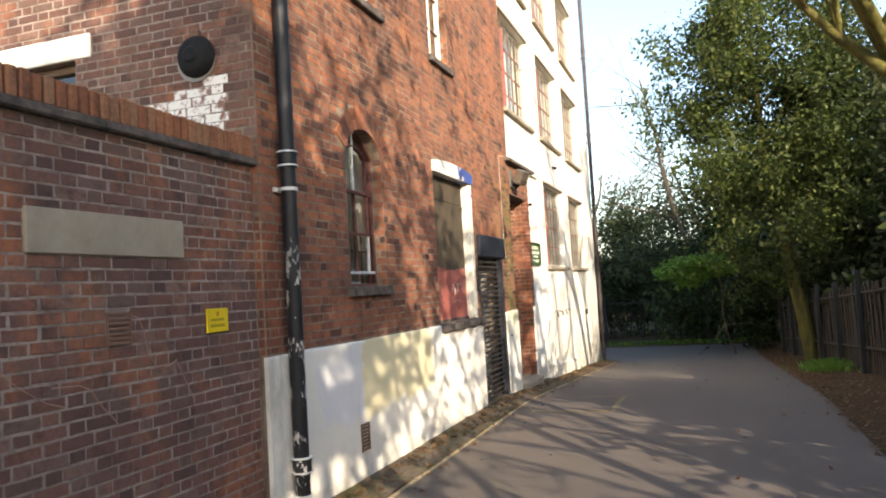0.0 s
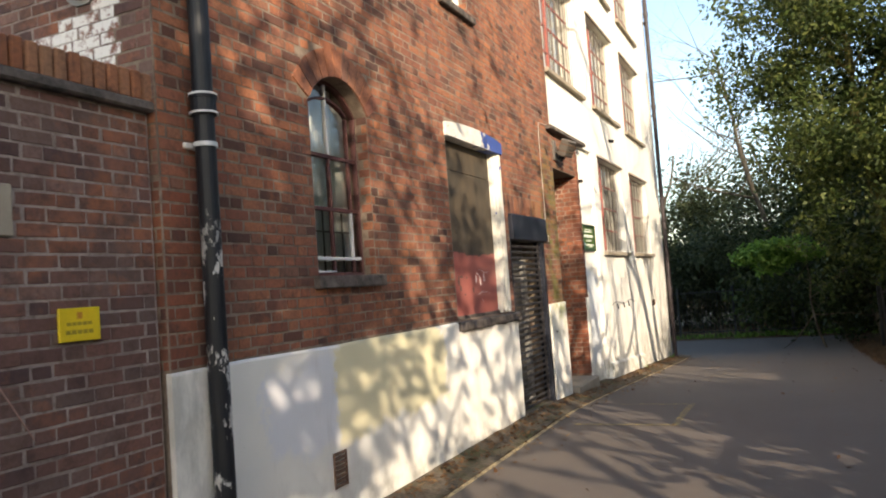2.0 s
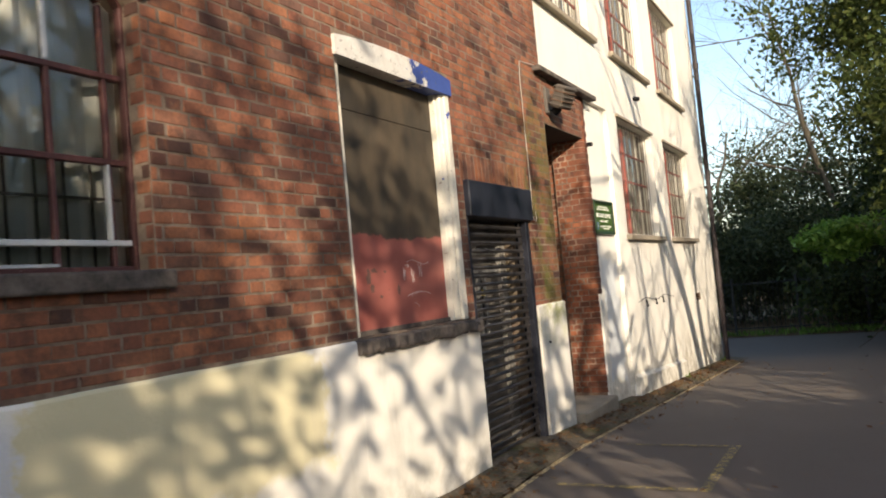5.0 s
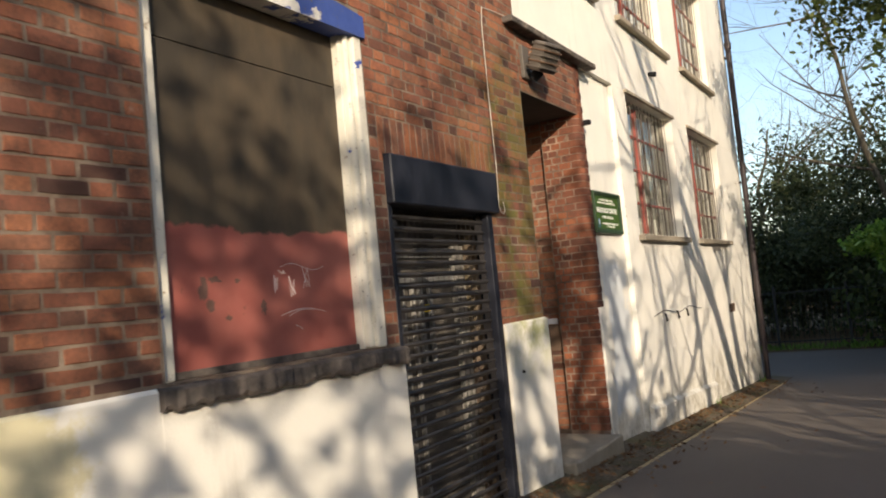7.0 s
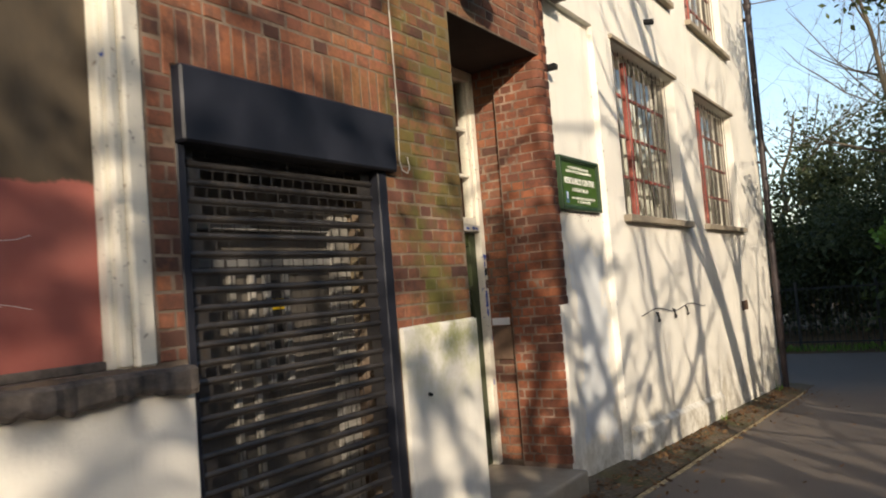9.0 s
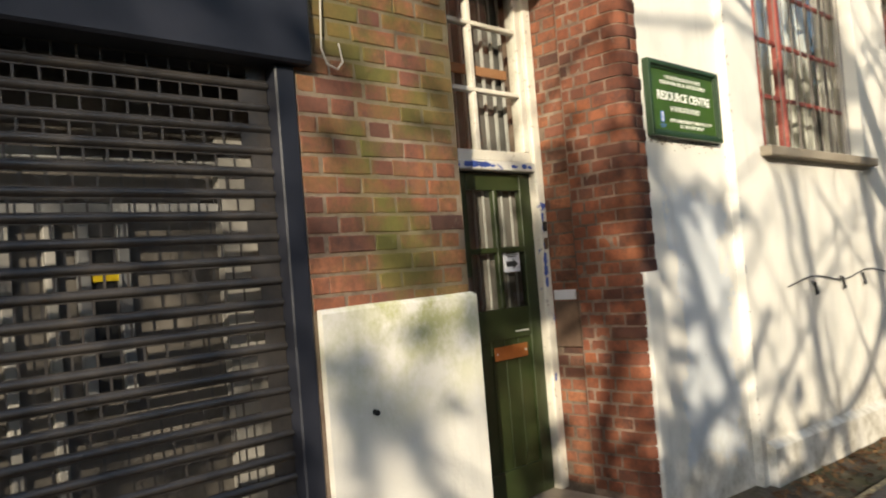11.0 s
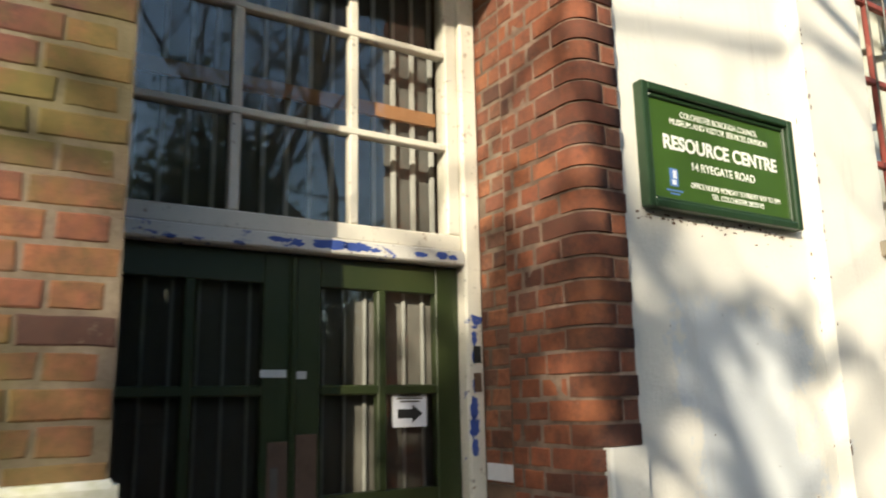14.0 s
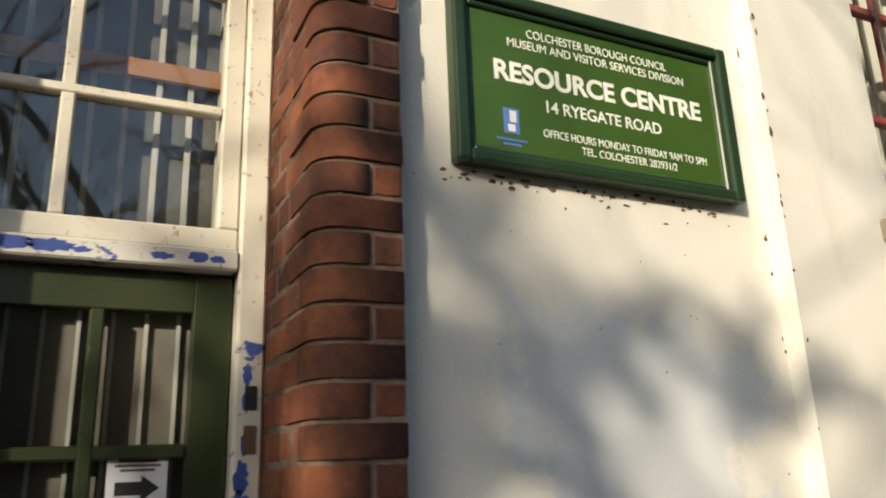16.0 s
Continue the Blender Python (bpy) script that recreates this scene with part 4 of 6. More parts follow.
def sash_window(h, name="window_upper"):
    w = thing(name, (F, h[0], h[2]), "white-framed upper sash window in the brick wall", "window", "upper windows")
    x = F - 0.13
    bm = bmesh.new()
    for a, b, c, d in ((h[0], h[0] + 0.05, h[2], h[3]), (h[1] - 0.05, h[1], h[2], h[3]), (h[0] + 0.05, h[1] - 0.05, h[2], h[2] + 0.06), (h[0] + 0.05, h[1] - 0.05, h[3] - 0.06, h[3])):
        box(bm, x - 0.03, x + 0.03, a, b, c, d, 0.005)
    part("frame", bm, LINTEL, w)
    m_ = (h[0] + h[1]) / 2
    part("glazing_bar", B(x - 0.015, x + 0.02, m_ - 0.012, m_ + 0.012, h[2] + 0.06, h[3] - 0.06), LINTEL, w)
    for k in (1, 2, 3):
        z = h[2] + (h[3] - h[2]) * k / 4
        part("glazing_bar", B(x - 0.014, x + 0.019, h[0] + 0.05, h[1] - 0.05, z - 0.012, z + 0.012), PAINT_PLUM, w)
    glass_part("pane", x, h[0] + 0.03, h[1] - 0.03, h[2] + 0.03, h[3] - 0.03, w)
    part("blind", B(x - 0.2, x - 0.17, h[0] - 0.02, h[1] + 0.02, h[2] - 0.05, h[3] + 0.05), CURTAIN, w)
    part("sill", B(F - 0.15, F + 0.06, h[0] - 0.07, h[1] + 0.1, h[2] - 0.085, h[2] - 0.002, bevel=0.01), STONE, w, "dark stone sill")


sash_window(UP1)
sash_window(UP2)


# ---- side window with white lintel ----
def side_window():
    w = thing("side_window", (SIDE_WIN[0], SIDE_Y, SIDE_WIN[2]), "brown-framed window under a white concrete lintel", "window")
    part("lintel", B(-6.9, -4.70, SIDE_Y - 0.02, SIDE_Y + 0.3, 3.865, 4.068, bevel=0.006), LINTEL, w, "white painted concrete lintel")
    y = SIDE_Y + 0.12
    bm = bmesh.new()
    for a, b, c, d in ((SIDE_WIN[0], SIDE_WIN[0] + 0.06, 2.6, 3.86), (SIDE_WIN[1] - 0.06, SIDE_WIN[1], 2.6, 3.86), (SIDE_WIN[0] + 0.06, SIDE_WIN[1] - 0.06, 3.79, 3.86), (SIDE_WIN[0] + 0.06, SIDE_WIN[1] - 0.06, 2.6, 2.66)):
        box(bm, a, b, y - 0.04, y + 0.04, c, d, 0.006)
    part("frame", bm, WOOD_BARE, w)
    for k in range(1, 5):
        x = SIDE_WIN[0] + (SIDE_WIN[1] - SIDE_WIN[0]) * k / 5
        part("glazing_bar", B(x - 0.018, x + 0.018, y - 0.03, y + 0.03, 2.66, 3.79), PAINT_PLUM, w)
    ob = part("pane", mesh_of("pane", [(SIDE_WIN[0], y, 2.62), (SIDE_WIN[1], y, 2.62), (SIDE_WIN[1], y, 3.84), (SIDE_WIN[0], y, 3.84)], [(0, 1, 2, 3)], GLASS), GLASS, w)
    ob.visible_shadow = False
    part("blind", B(SIDE_WIN[0] - 0.1, SIDE_WIN[1] + 0.1, y + 0.3, y + 0.33, 2.5, 3.95), BLIND, w)


side_window()

# ---- round black lamp on the gable ----
def round_lamp():
    w = thing("bulkhead_lamp", (-3.64, SIDE_Y - 0.02, 3.69), "round black weathered bulkhead fitting on the gable", "lamp")
    bm = bmesh.new()
    prof = [(0.0, 0.10), (0.05, 0.105), (0.07, 0.085), (0.12, 0.075), (0.15, 0.05), (0.168, 0.02), (0.165, 0.0)]
    prev = None
    for r, d in prof:
        ring = [bm.verts.new((-3.64 + max(r, 0.001) * math.cos(k * math.pi / 12), SIDE_Y - 0.02 - d, 3.69 + max(r, 0.001) * math.sin(k * math.pi / 12))) for k in range(24)]
        if prev:
            for k in range(24):
                bm.faces.new((prev[k], prev[(k + 1) % 24], ring[(k + 1) % 24], ring[k]))
        prev = ring
    part("casing", bm, DISH, w)
    part("bracket", B(-3.69, -3.60, SIDE_Y - 0.05, SIDE_Y - 0.005, 3.84, 3.9, bevel=0.006), RUST, w)
    part("rim", rod(bmesh.new(), (-3.655, SIDE_Y - 0.02, 3.67), (-3.655, SIDE_Y - 0.005, 3.67), 0.175, 24), SHOP_PALE, w, "pale rim of the fitting")


round_lamp()


# ---- boarded window ----
def boarded_window():
    w = thing("boarded_window", (F, BW[0], BW[2]), "boarded-up window with brown and red boards in a white peeling frame", "window")
    y0, y1, z0, z1 = BW
    fx = F - 0.10
    part("jamb", B(F - 0.2, F - 0.04, y0 + 0.003, y0 + 0.09, z0, 3.27, bevel=0.008), PAINT_WHITE, w)
    bm = B(F - 0.2, F - 0.05, y1 - 0.158, y1 - 0.135, z0, 3.27, bevel=0.005)
    box(bm, F - 0.2, F - 0.012, y1 - 0.136, y1 - 0.086, z0, 3.27, bevel=0.012)
    box(bm, F - 0.2, F + 0.012, y1 - 0.087, y1 - 0.004, z0, 3.27, bevel=0.008)
    part("jamb", bm, PAINT_WHITE, w)
    bm = bmesh.new()
    n = 14
    prev = None
    for k in range(n + 1):
        u = y0 - 0.02 + (y1 - y0 + 0.04) * k / n
        top = 3.40 + 0.05 * (1 - ((u - (y0 + y1) / 2) / 0.84) ** 2)
        ring = [bm.verts.new(p) for p in ((F + 0.03, u, 3.262), (F + 0.03, u, top), (F - 0.2, u, top), (F - 0.2, u, 3.262))]
        if prev:
            for j in range(4):
                bm.faces.new((prev[j], ring[j], ring[(j + 1) % 4], prev[(j + 1) % 4]))
        else:
            bm.faces.new(ring)
        prev = ring
    bm.faces.new(prev)
    part("head", bm, PAINT_HEAD, w, "blue head flaking to white")
    part("board", B(fx - 0.02, fx, y0 + 0.092, y1 - 0.16, 2.945, 3.26, bevel=0.002), BOARD, w, "brown top board")
    part("board", B(fx - 0.02, fx, y0 + 0.092, y1 - 0.16, z0 + 0.02, 2.94, bevel=0.002), BOARD, w, "brown board painted red at the bottom")
    part("beading", B(fx, fx + 0.02, y0 + 0.092, y1 - 0.16, z0 + 0.0, z0 + 0.035, bevel=0.004), STONE, w)
    bm = bmesh.new()
    n = 110
    prev = None
    for k in range(n + 1):
        u = y0 - 0.06 + (SH[0] - 0.02 - y0 + 0.06) * k / n
        out = 0.08 + 0.016 * noise.noise((u * 5, 1, 0)) + 0.016 * noise.noise((u * 23, 2, 0))
        a, b = 1.23 + 0.022 * noise.noise((u * 4, 7, 0)) + 0.02 * noise.noise((u * 19, 5, 0)), 1.325 + 0.006 * noise.noise((u * 6, 3, 0)) + 0.006 * noise.noise((u * 27, 8, 0))
        ring = [bm.verts.new(p) for p in ((F - 0.2, u, a), (F + out - 0.01, u, a), (F + out, u, a + 0.02), (F + out - 0.005, u, b - 0.012), (F + out - 0.02, u, b), (F - 0.2, u, b + 0.01))]
        if prev:
            for j in range(6):
                bm.faces.new((prev[j], ring[j], ring[(j + 1) % 6], prev[(j + 1) % 6]))
        else:
            bm.faces.new(ring)
        prev = ring
    bm.faces.new(prev)
    part("sill", bm, STONE, w, "rotten dark sill with a ragged edge")
    # scratched lines on the red board
    bm = bmesh.new()
    sk = random.Random(8)
    strokes = []
    for y, z, dy, dz, n in ((9.72, 1.76, 0.015, 0.05, 9), (9.80, 1.82, 0.07, 0.012, 7), (9.84, 1.74, 0.03, 0.055, 8), (9.96, 1.78, 0.035, 0.06, 6)):
        strokes.append([(y + sk.uniform(-dy, dy), z + (dz if k % 2 else -dz) * sk.uniform(0.5, 1.1)) for k in range(n)])
    strokes.append([(9.76 + 0.05 * k, 1.845 + 0.02 * math.sin(k * 0.9)) for k in range(8)])
    strokes.append([(9.74 + 0.06 * k, 1.585 + 0.03 * math.sin(0.52 * k)) for k in range(7)])
    strokes.append([(9.80 + 0.05 * k, 1.58 + 0.03 * math.sin(0.6 * k)) for k in range(5)])
    strokes.append([(9.84, 1.53), (9.88, 1.515), (9.9, 1.5)])
    for pts in strokes:
        for (a, b), (c_, d_) in zip(pts, pts[1:]):
            rod(bm, (fx + 0.0002, a, b), (fx + 0.0002, c_, d_), 0.0018, 4)
    tagged(part("scratches", bm, CHALK, w, "pale scratched scrawl"), kind="stuff")
    sc = random.Random(5)
    for y, z, a, b in ((9.23, 1.74, 0.035, 0.075), (9.30, 1.79, 0.06, 0.02), (9.27, 1.66, 0.03, 0.05), (9.62, 1.64, 0.03, 0.05), (9.38, 1.60, 0.025, 0.02), (9.45, 1.78, 0.02, 0.02)):
        ring = []
        for k in range(16):
            q = sc.uniform(0.45, 1.0)
            ring.append((fx + 0.0012, y + a * q * math.cos(k * math.pi / 8), z + b * q * math.sin(k * math.pi / 8)))
        part("scuff", mesh_of("scuff", ring, [tuple(range(16))], SCUFF), SCUFF, w, "dark scuff on the red paint")


boarded_window()


# ---- roller shutter ----
def shutter():
    w = thing("roller_shutter", (F, SH[0], 0), "closed dark steel roller shutter of perforated slats", "shutter")
    y0, y1 = SH[0], SH[1]
    x = F - 0.05
    bm = B(F - 0.2, F + 0.055, y0 + 0.004, y1 + 0.05, 2.225, 2.548, bevel=0.01)
    part("box", bm, BOX, w, "dark blue-black shutter box")
    part("guide_rail", B(F - 0.12, F + 0.012, y1 - 0.085, y1 - 0.004, -0.05, 2.224, bevel=0.006), BOX, w)
    part("guide_rail", B(F - 0.12, F + 0.0, y0 + 0.004, y0 + 0.05, -0.05, 2.224, bevel=0.006), BOX, w)
    pitch, lo = 0.0762, 0.0
    n = 29
    # a slat: a curved roll, then a flat strip pierced by a row of slots, solid at both ends
    ya, yb = y0 + 0.052, y1 - 0.088
    prof = [(0.0, 0.0), (0.011, 0.005), (0.016, 0.014), (0.011, 0.023), (0.002, 0.028)]
    slot, gap = 0.062, 0.008
    zb, zc, zd, ze = 0.028, 0.031, 0.071, pitch
    kinds = []
    for shift in (0.07, 0.105):
        verts, faces = [], []
        for y in (ya, yb):
            verts += [(x + dx, y, dz) for dx, dz in prof]
        k = len(prof)
        faces += [(i, i + 1, k + i + 1, k + i) for i in range(k - 1)]

        def quad(a, b, c_, d_):
            q = len(verts)
            verts.extend([(x + 0.001, a, c_), (x + 0.001, b, c_), (x + 0.001, b, d_), (x + 0.001, a, d_)])
            faces.append((q, q + 1, q + 2, q + 3))
        quad(ya, yb, zb, zc)
        quad(ya, yb, zd, ze)
        u, left = ya + shift, ya
        while u + slot + gap < yb - 0.06:
            quad(left, u, zc, zd)
            left = u + slot
            u += slot + gap
        quad(left, yb, zc, zd)
        me = mesh_of("slat", verts, faces, SHUTTER)
        me.polygons.foreach_set("use_smooth", [i < k - 1 for i in range(len(me.polygons))])
        kinds.append(me)
    for i in range(n):
        ob = new("slat", kinds[i % 2])
        ob.parent, ob.matrix_parent_inverse = w, w.matrix_basis.inverted()
        ob.matrix_basis = pose(0.001 * math.sin(i * 2.1), 0, lo + 0.005 + i * pitch)
    part("bottom_rail", B(x - 0.02, x + 0.02, ya, yb, -0.02, 0.03, bevel=0.006), BOX, w)


shutter()


# what stands behind the shutter
def shop_front():
    w = thing("shop_door", (F - 0.3, 11.2, 0.0), "grey glazed door with a yellow label, seen through the shutter", "door")
    x = F - 0.32
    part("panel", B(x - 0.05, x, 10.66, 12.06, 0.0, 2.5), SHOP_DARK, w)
    for y in (10.86, 11.17, 11.30):
        part("stile", B(x, x + 0.03, y - 0.018, y + 0.018, 0.02, 1.72, bevel=0.004), SHOP_PALE, w)
    for y in (11.40, 11.53):
        part("stile", B(x, x + 0.03, y - 0.02, y + 0.02, 1.1, 1.7, bevel=0.004), SHOP_GREY, w)
    for z in (0.2, 1.75, 1.93):
        part("rail", B(x, x + 0.028, 10.75, 11.89, z - 0.02, z + 0.02, bevel=0.004), SHOP_GREY, w)
    part("stile", B(x + 0.001, x + 0.05, 11.88, 12.02, 0.02, 2.0), SHOP_PALE, w, "pale post behind the slats")
    part("glass_strip", B(x, x + 0.01, 11.43, 11.50, 1.12, 1.66), INK, w)
    part("label_plate", B(x + 0.002, x + 0.02, 11.42, 11.51, 1.51, 1.565), SIGN_YELLOW, w, "yellow label")
    part("tube_light", rod(bmesh.new(), (x + 0.06, 11.32, 1.96), (x + 0.06, 11.88, 1.96), 0.018, 10), SHOP_GREY, w, "grey unlit tube")


shop_front()
# dark-coloured sheet in place of the shaded space behind the slats
solid("shop_side_wall", B(F - 0.4, F - 0.352, 10.5, 12.2, -0.2, 2.7), SHOP_DARK, "dark sheet standing in for the unlit space behind the shutter", "wall", "structure")


# ---- double door with transom light ----
def double_door():
    x = DOOR_X
    fr = thing("door_frame", (x, 13.5, 0.07), "cream peeling door frame with flakes of blue paint", "door frame", kind="structure")
    part("post", B(x - 0.06, x + 0.05, 14.178, 14.254, 0.07, 3.37, bevel=0.008), PAINT_WHITE, fr)
    part("post", B(x - 0.06, x + 0.05, 12.72, 12.826, 0.07, 3.37, bevel=0.008), PAINT_WHITE, fr)
    part("transom_beam", B(x - 0.06, x + 0.055, 12.828, 14.176, 2.005, 2.06, bevel=0.006), PAINT_FLAKY, fr, "white beam flaking to blue")
    part("transom_rail", B(x - 0.05, x + 0.03, 12.828, 14.176, 2.062, 2.125, bevel=0.006), PAINT_WHITE, fr)
    part("head", B(x - 0.06, x + 0.05, 12.828, 14.176, 3.28, 3.37, bevel=0.006), PAINT_WHITE, fr)
    part("stile", B(x - 0.05, x + 0.028, 14.12, 14.175, 2.127, 3.278, bevel=0.005), PAINT_WHITE, fr)
    for y in (13.29, 13.725):
        part("glazing_bar", B(x - 0.02, x + 0.022, y - 0.018, y + 0.018, 2.127, 3.278, bevel=0.005), PAINT_WHITE, fr)
    for z in (2.475, 2.865):
        part("glazing_bar", B(x - 0.018, x + 0.026, 12.83, 14.118, z - 0.013, z + 0.013, bevel=0.004), PAINT_WHITE, fr)
    glass_part("pane", x, 12.83, 14.14, 2.13, 3.28, fr)
    for k in range(15):
        y = 12.9 + 0.088 * k
        part("bar", B(x - 0.12, x - 0.105, y - 0.008, y + 0.008, 2.13, 3.27), DIM_BARS, fr)
    part("backing", B(x - 0.145, x - 0.135, 12.83, 14.14, 2.1, 3.3), DARK_BLIND, fr, "dark dusty blind")
    part("batten", B(x - 0.104, x - 0.085, 12.83, 14.14, 2.60, 2.655), PLY, fr, "tan batten across the bars")
    part("latch_plate", B(x + 0.05, x + 0.056, 14.205, 14.235, 1.64, 1.70), INK, fr)
    part("latch_plate", B(x + 0.05, x + 0.056, 14.205, 14.235, 1.53, 1.60), RUST, fr)

    fl = random.Random(12)

    def flake(y, z, w_, h_, dx=0.0555):
        n_ = 22
        ring = []
        for k in range(n_):
            a = 2 * math.pi * k / n_
            q = 0.5 + 0.5 * fl.random() ** 0.6
            ring.append((x + dx, y + w_ * q * math.cos(a), z + h_ * q * math.sin(a)))
        part("paint_flake", mesh_of("paint_flake", ring, [tuple(range(n_))], SIGN_BLUE_OLD), SIGN_BLUE_OLD, fr)
    for y, z, w_, h_ in ((13.44, 2.036, 0.05, 0.012), (13.5, 2.03, 0.03, 0.016), (13.62, 2.034, 0.09, 0.02), (13.72, 2.036, 0.07, 0.02), (13.79, 2.03, 0.03, 0.01), (13.98, 2.03, 0.035, 0.012), (14.07, 2.034, 0.03, 0.016), (14.12, 2.03, 0.025, 0.012)):
        flake(y, z, w_, h_)
    for z, w_, h_ in ((1.73, 0.016, 0.035), (1.66, 0.012, 0.03), (1.47, 0.022, 0.05), (1.40, 0.026, 0.05), (1.33, 0.018, 0.04), (1.55, 0.01, 0.03), (0.75, 0.012, 0.03)):
        flake(14.2 + 0.01 * fl.random(), z, w_, h_, 0.0508)

    def leaf(y0, y1, name, label, blind):
        d = thing(name, (x, y0, 0.08), label, "door", "double door")
        yg0, yg1 = y0 + 0.10, y1 - 0.10
        bm = bmesh.new()
        box(bm, x - 0.045, x, y0, yg0, 0.08, 2.0, 0.004)
        box(bm, x - 0.045, x, yg1, y1, 0.08, 2.0, 0.004)
        box(bm, x - 0.045, x - 0.0005, yg0, yg1, 1.895, 1.9995, 0.003)
        box(bm, x - 0.045, x - 0.0005, yg0, yg1, 1.02, 1.20, 0.003)
        box(bm, x - 0.045, x - 0.0005, yg0, yg1, 0.081, 0.27, 0.003)
        part("frame", bm, DOOR, d)
        m_ = (yg0 + yg1) / 2
        part("muntin", B(x - 0.03, x + 0.008, m_ - 0.018, m_ + 0.018, 1.2, 1.895, bevel=0.006), DOOR, d)
        part("muntin", B(x - 0.03, x + 0.006, yg0, yg1, 1.525, 1.56, bevel=0.006), DOOR, d)
        for k in range(4):
            a = yg0 + (yg1 - yg0) * k / 4
            part("plank", B(x - 0.035, x - 0.014, a + 0.002, a + (yg1 - yg0) / 4 - 0.002, 0.27, 1.02, bevel=0.003), DOOR, d)
        for a, b in ((yg0, m_ - 0.018), (m_ + 0.018, yg1)):
            for z0, z1 in ((1.2, 1.525), (1.56, 1.895)):
                glass_part("pane", x - 0.022, a, b, z0, z1, d)
        for k in range(6):
            a = yg0 + 0.03 + (yg1 - yg0 - 0.06) * k / 5
            part("bar", B(x - 0.06, x - 0.05, a - 0.005, a + 0.005, 1.18, 1.92), DIM_BARS, d)
        part("backing", B(x - 0.075, x - 0.065, y0, y1, 1.0, 1.98), blind, d)
        return d
    left = leaf(12.83, 13.508, "door", "dark green double-door leaf with barred glass panes", DOOR_BLIND)
    right = leaf(13.512, 14.174, "door", "dark green double-door leaf with letter plate and arrow notice", DOOR_BLIND)
    part("letter_plate", B(x - 0.0, x + 0.008, 13.73, 14.02, 0.905, 0.985, bevel=0.003), COPPER, right, "tarnished copper letter plate")
    for y in (13.75, 14.0):
        part("screw", rod(bmesh.new(), (x + 0.006, y, 0.945), (x + 0.011, y, 0.945), 0.006, 8), BARS, right)
    part("lock_patch", B(x + 0.0005, x + 0.006, 13.525, 13.60, 1.1, 1.40, bevel=0.002), WOOD_BARE, right, "bare worn wood by the lock")
    part("lock_patch", B(x + 0.0005, x + 0.006, 13.43, 13.50, 1.1, 1.38, bevel=0.002), WOOD_BARE, left, "bare worn wood by the lock")
    part("meeting_bead", B(x - 0.0, x + 0.018, 13.499, 13.521, 0.085, 1.99, bevel=0.005), DOOR, right)
    part("meeting_wear", B(x + 0.0185, x + 0.02, 13.502, 13.518, 0.5, 1.0), WOOD_BARE, right)
    part("key_plate", B(x + 0.006, x + 0.011, 13.44, 13.465, 1.16, 1.30, bevel=0.002), LAMP_GREY, left, "grey metal pull")
    part("bolt_mark", B(x + 0.0005, x + 0.004, 13.40, 13.49, 1.585, 1.61), BARS, left)
    part("bolt_mark", B(x + 0.0005, x + 0.004, 13.525, 13.56, 1.58, 1.605), BARS, right)
    part("scratch", B(x + 0.0003, x + 0.002, 13.93, 14.05, 1.055, 1.063), BARS, right)
    note = part("notice", B(x - 0.018, x - 0.014, 13.895, 14.035, 1.41, 1.535), PAPER, right, "white notice with a black arrow")
    a = Vector((x - 0.0135, 13.965, 1.455))
    pts = [(-0.05, -0.014), (0.01, -0.014), (0.01, -0.03), (0.052, 0.002), (0.01, 0.033), (0.01, 0.018), (-0.05, 0.018)]
    part("arrow", mesh_of("arrow", [(a.x, a.y + p, a.z + q) for p, q in pts], [tuple(range(7))], INK), INK, note)
    bm = bmesh.new()
    for z, w_ in ((1.522, 0.09), (1.511, 0.105), (1.500, 0.08)):
        box(bm, x - 0.0139, x - 0.0133, 13.965 - w_ / 2, 13.965 + w_ / 2, z - 0.003, z + 0.003)
    part("print_lines", bm, LAMP_GREY, note)


double_door()
w = thing("reveal_notice", (-3.71, 14.25, 1.24), "small white paper label on the brick reveal", "notice")
part("paper", B(-3.79, -3.625, 14.245, 14.249, 1.215, 1.275), PAPER, w)
w = thing("door_entry_box", (-3.71, 14.25, 1.0), "flat grey-brown panel fixed below the paper label", "panel")
part("panel", B(-3.79, -3.615, 14.242, 14.26, 0.93, 1.205, bevel=0.003), WOOD_BARE, w)


# ---- floodlight ----
def floodlight():
    w = thing("floodlight", (F + 0.02, 13.0, 3.62), "grey-brown ribbed floodlight beside the doorway", "floodlight")
    bm = B(F - 0.01, F + 0.03, 12.92, 13.06, 3.5, 3.8, bevel=0.006)
    part("backplate", bm, LAMP_GREY, w)
    part("arm", rod(bmesh.new(), (F + 0.02, 12.99, 3.62), (F + 0.14, 13.0, 3.66), 0.02), LAMP_GREY, w)
    tilt = Matrix.Translation((F + 0.2, 13.02, 3.66)) @ pose(0, 0, 0, 0, 25, -12)
    bm = B(-0.07, 0.07, -0.13, 0.13, -0.13, 0.13, bevel=0.02, seg=2)
    bm.transform(tilt)
    part("casing", bm, LAMP_GREY, w)
    for k in range(5):
        bm = B(-0.078, 0.084, -0.136, 0.136, -0.105 + 0.05 * k, -0.09 + 0.05 * k, bevel=0.003)
        bm.transform(tilt)
        part("rib", bm, RUST if k % 2 else LAMP_GREY, w)
    bm = rod(bmesh.new(), (-0.02, 0, -0.12), (-0.06, -0.02, -0.2), 0.05, 12)
    bm.transform(tilt)
    part("gland", bm, DISH, w)


floodlight()


